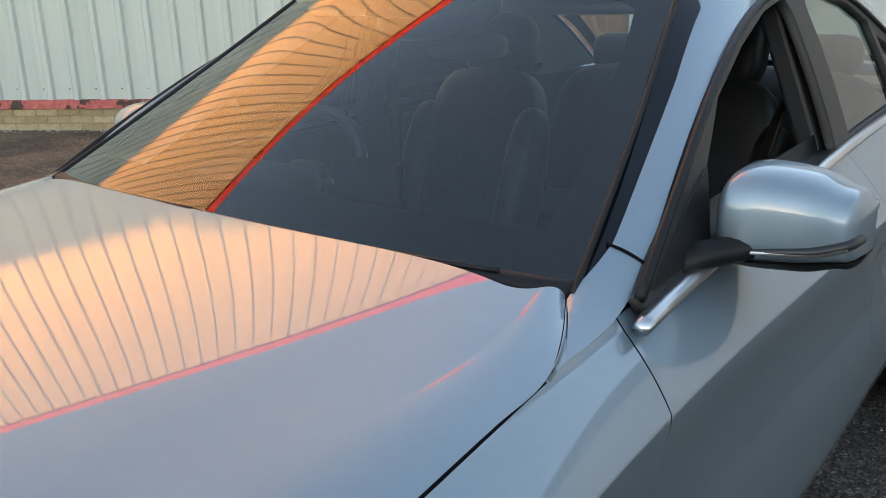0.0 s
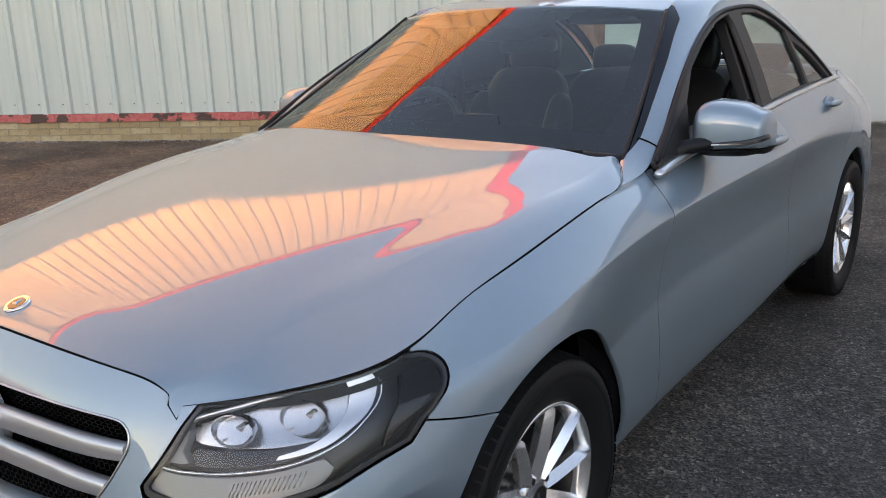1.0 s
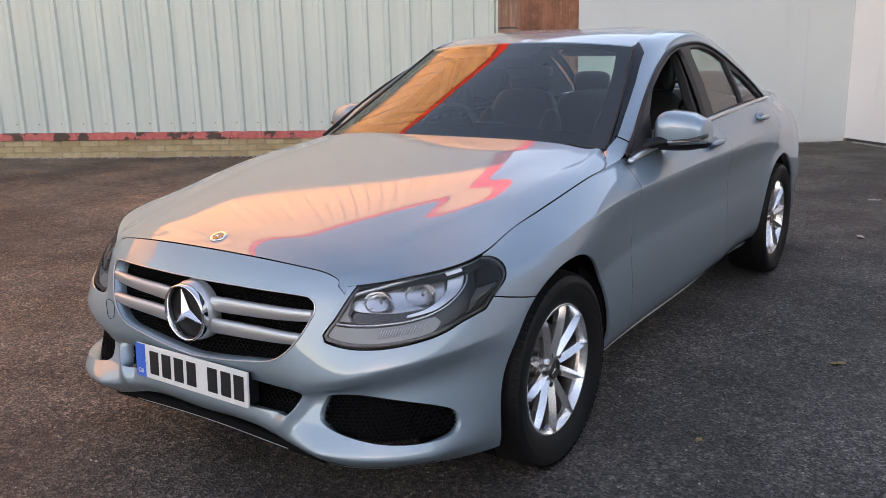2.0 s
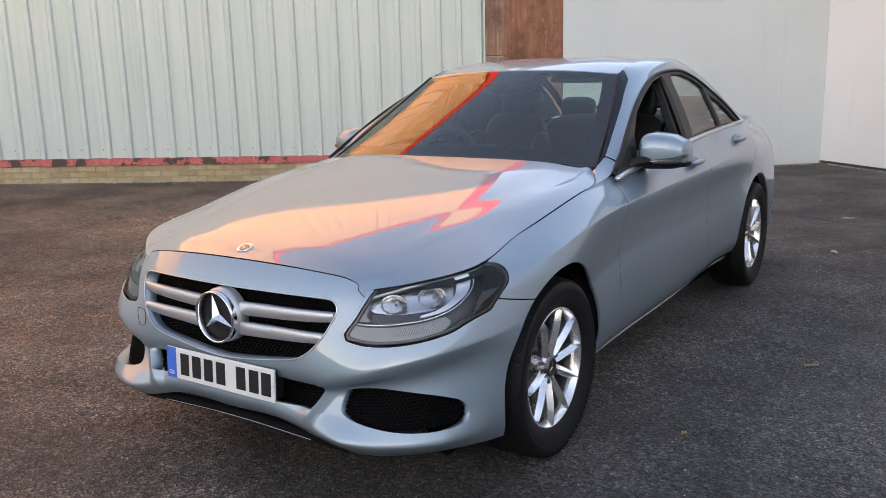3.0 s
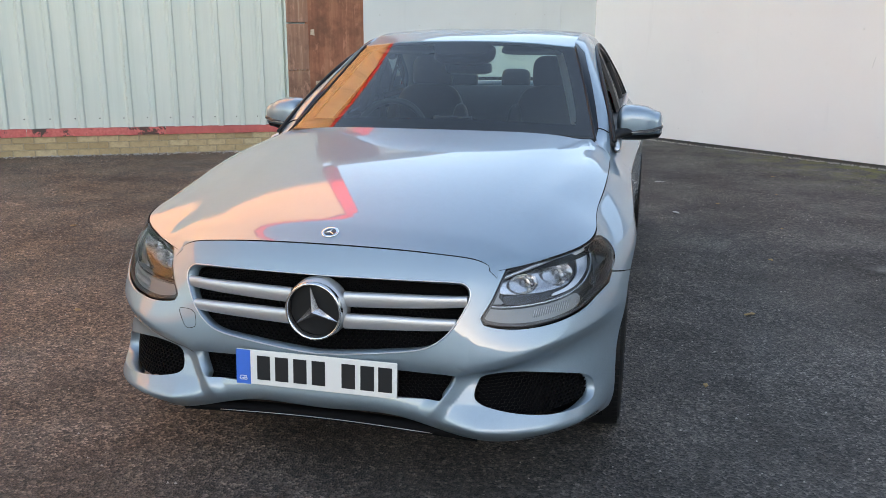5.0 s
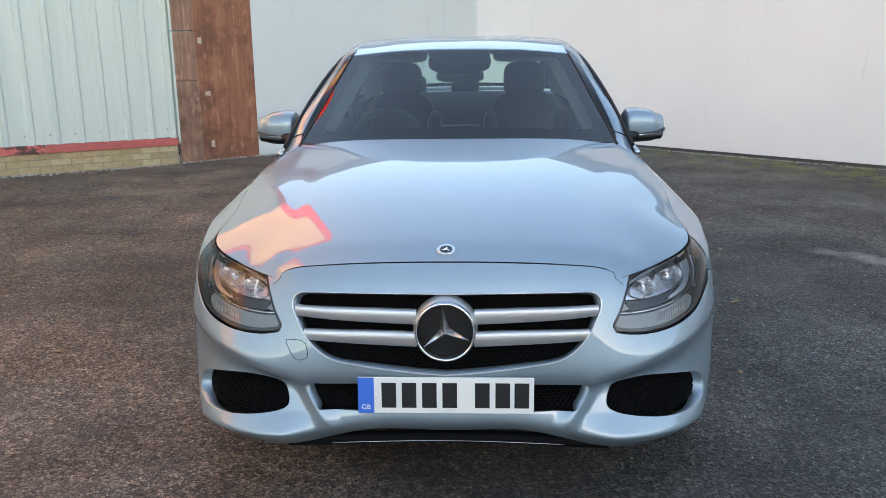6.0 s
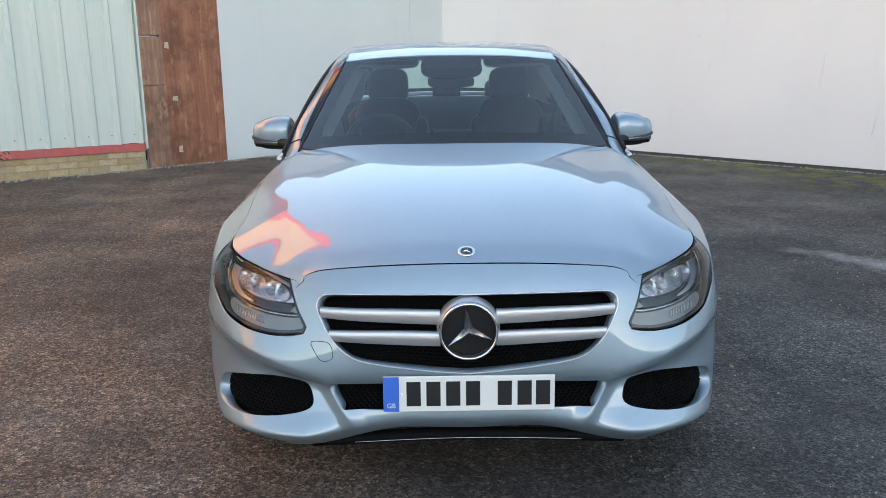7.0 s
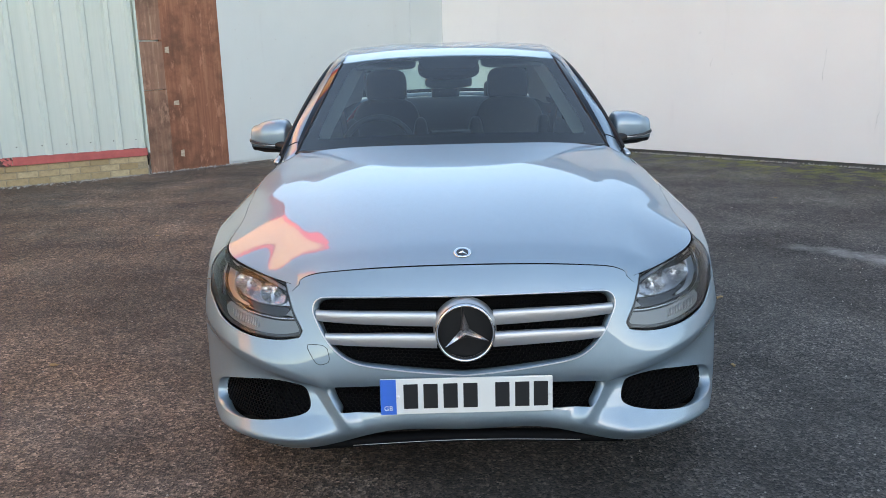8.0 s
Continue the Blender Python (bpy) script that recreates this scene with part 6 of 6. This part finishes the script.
for du, dz, w, h in ((-4.38, 1.42, .055, .07), (-4.33, .80, .07, .05), (-4.30, .17, .05, .08)):
    chip = raw("paper_scrap", [(du, .028, dz), (du + w, .028, dz - .01), (du + w * .95, .029, dz + h), (du + w * .1, .028, dz + h * .9)], [(0, 1, 2, 3)], PAPER, None, smooth=False)
    md = chip.modifiers.new("thick", "SOLIDIFY")
    md.thickness = .003
    chip.matrix_world = WL
    tagged(chip, "torn pale paper scrap stuck on the plywood", "paper scrap", "paper scraps")

# plain pale wall up to the corner, with a cover strip and grit at its foot
pale = boxed("wall_back", (-4.66, 0, -.40, -.004, -.2, LOW_TOP), PALE_WALL)
pale.matrix_world = WL
tagged(pale, "smooth pale grey painted wall", "wall", kind="structure")
boxed("pale_face", (-3.655, -.002, -.004, .010, .03, LOW_TOP - .01), PALE_WALL, pale, "painted sheet face")
boxed("joint_strip", (-.62, -.60, .010, .014, .05, LOW_TOP - .02), PALE_WALL, pale)
boxed("wall_cap", (-4.44, .1, -.45, .05, LOW_TOP, LOW_TOP + .2), CAP_GREY, pale, "grey wall cap")

wall_r = boxed("wall_right", (0.0, 38, -.45, 0, .045, 2.6), WHITE_WALL)
wall_r.matrix_world = WR
tagged(wall_r, "long white painted wall with hairline cracks", "wall", kind="structure")
# recess under the wall, coloured dark to deepen its shade
boxed("wall_foot", (0.0, 38, -.45, -.035, -.3, .045), STEEL_AND_SHADE, wall_r, "recessed wall foot with its shade put into a dark colour")
boxed("corner_seal", (.001, .008, -.004, .012, .05, 2.6), STEEL_AND_SHADE, wall_r, "dark corner joint")
# ribbed metal band above the white wall
vs, fs = [], []
u = 0.0
prof = []
while u < 38:
    prof += [(u, .0), (u + .20, .0), (u + .225, .06), (u + .275, .06), (u + .30, .0)]
    u += .33
for pu, pw in prof:
    vs += [(pu, pw + .01, 2.6), (pu, pw + .01, LOW_TOP - .1)]
for i in range(len(prof) - 1):
    fs.append((2 * i, 2 * i + 1, 2 * i + 3, 2 * i + 2))
raw("cladding_band", vs, fs, WHITE_CLAD, wall_r, "white ribbed metal band", smooth=False)
boxed("band_back", (0, 38, -.45, -.02, 2.6, LOW_TOP), BLIND_WALL, wall_r)
boxed("band_cap", (-.05, 38, -.5, .10, LOW_TOP - .1, LOW_TOP + .2), CAP_GREY, wall_r, "grey metal wall cap")


def crack(u, z0, z1, seed):
    random.seed(seed)
    pts = []
    for k in range(9):
        q = k / 8
        pts.append((u + .03 * (q - .5) + random.uniform(-.006, .006), .001, z0 + (z1 - z0) * q))
    c = tube("wall_crack", pts, [.0006] + [.0022] * 7 + [.0006], STEEL_AND_SHADE, wall_r, n=4, flat=.3)


crack(4.27, 1.08, 1.20, 1)
crack(5.58, .92, 1.30, 2)
crack(6.17, .42, .62, 3)

# building behind the camera that shades the yard
far = boxed("wall_south", (-2, 75, -46, -34, -.3, 7.5), BLIND_WALL)
boxed("upper_storey", (9.4, 75, -46, -34, 7.5, 8.8), BLIND_WALL, far)
boxed("lower_wing", (-75, -2, -46, -34, -.3, 4.4), BLIND_WALL, far)
tagged(far, "plain building across the yard", "wall", kind="structure")

for nm, dims in (("wall_east", (31, 42, -33, -12, -.3, 6.0)), ("wall_west", (-46, -34, -33, -8, -.3, 6.0))):
    side_wall = boxed(nm, dims, BLIND_WALL)
    tagged(side_wall, "plain yard wall closing the side", "wall", kind="structure")

# ---- small things on the ground ----
random.seed(11)


def litter(name, place, size, mat, label, category, group):
    vs = []
    n = 9
    for i in range(n):
        a = 2 * math.pi * i / n
        r = size * random.uniform(.6, 1.1)
        vs.append((r * math.cos(a), .55 * r * math.sin(a), .006 + .4 * size * random.uniform(0, .5)))
    vs.append((0, 0, .006))
    ob = raw(name, vs, [(i, (i + 1) % n, n) for i in range(n)], mat, None)
    md = ob.modifiers.new("thick", "SOLIDIFY")
    md.thickness = .0015
    ob.matrix_world = pose(place[0], place[1], rise(*place), 0, 0, random.uniform(0, 360))
    tagged(ob, label, category, group)


for p in ((1.55, 5.3), (2.1, 5.9), (1.23, 1.18), (1.95, 4.4), (1.5, 2.2), (2.2, 7.0), (3.0, 5.2), (-2.3, 4.2), (-3.2, 3.1), (1.75, 3.4), (-1.9, 1.4)):
    litter("dry_leaf", p, random.uniform(.018, .035), LEAF, "small curled dry leaf on the asphalt", "leaf", "fallen leaves")

for p in ((1.19, 4.81), (1.06, 6.35)):
    litter("paper_scrap", p, .055, PAPER_PALE, "flat pale paper scrap lying on the asphalt", "paper scrap", "litter")

# grit heaped along the wall feet
vs, fs = [], []
random.seed(3)
for k in range(2600):
    if k % 2:
        u = random.uniform(-11, -.2)
        p = WL @ Vector((u, abs(random.gauss(0, .085)) + .01, 0))
    else:
        u = random.uniform(.2, 12)
        p = WR @ Vector((u, abs(random.gauss(0, .03)) + .005, 0))
    r = random.uniform(.005, .016)
    z = rise(p.x, p.y)
    b = len(vs)
    vs += [(p.x + r, p.y, z), (p.x - r * .6, p.y + r * .8, z), (p.x - r * .5, p.y - r * .9, z), (p.x + random.uniform(-r, r) * .3, p.y, z + r * 1.3)]
    fs += [(b, b + 1, b + 3), (b + 1, b + 2, b + 3), (b + 2, b, b + 3)]
grit = raw("grit", vs, fs, GRIT, None, smooth=False)
tagged(grit, "pale loose grit along the wall foot", "grit", kind="stuff")

# loose chippings over the yard
vs, fs = [], []
for k in range(2400):
    x, y = random.uniform(-6, 5), random.uniform(-1.5, 8.5)
    r = random.uniform(.0025, .007)
    z = rise(x, y)
    b = len(vs)
    vs += [(x + r, y, z), (x - r * .6, y + r * .8, z), (x - r * .5, y - r * .9, z), (x + random.uniform(-r, r) * .3, y, z + r)]
    fs += [(b, b + 1, b + 3), (b + 1, b + 2, b + 3), (b + 2, b, b + 3)]
chips = raw("stone_chips", vs, fs, GRIT, None, smooth=False)
tagged(chips, "tiny loose stone chips on the asphalt", "stone chips", kind="stuff")

# brick plinth below the cladding
bm = bmesh.new()
box(bm, -.1065, .1065, -.05, .05, -.0325, .0325, bevel=.004, seg=1)
brick_me = bpy.data.meshes.new("brick")
bm.to_mesh(brick_me)
bm.free()
brick_me.materials.append(BRICK)
raw("mortar", [(u, w, z) for u in (-12.5, -4.72) for w, z in ((-.055, -.3), (.020, -.3), (.020, .275 + (0 if u > -5 else .16)), (-.055, .275 + (0 if u > -5 else .16)))], [(0, 1, 5, 4), (1, 2, 6, 5), (2, 3, 7, 6), (0, 3, 2, 1), (4, 5, 6, 7)], MORTAR, wall_l, "mortar bed", smooth=False)
random.seed(9)
count = 0
for course in range(5):
    u = -4.84 - (.1125 if course % 2 else 0)
    while u > -11.6 and count < 300:
        z = clad_z(u) - .062 - .038 - .075 * course
        if z > base_z(u) - .05:
            b = new("brick", brick_me)
            b.parent = wall_l
            b.matrix_local = pose(u, -.022 + random.uniform(-.002, .002), z + random.uniform(-.001, .001), 0, 1.26, 0)
            count += 1
        u -= .225
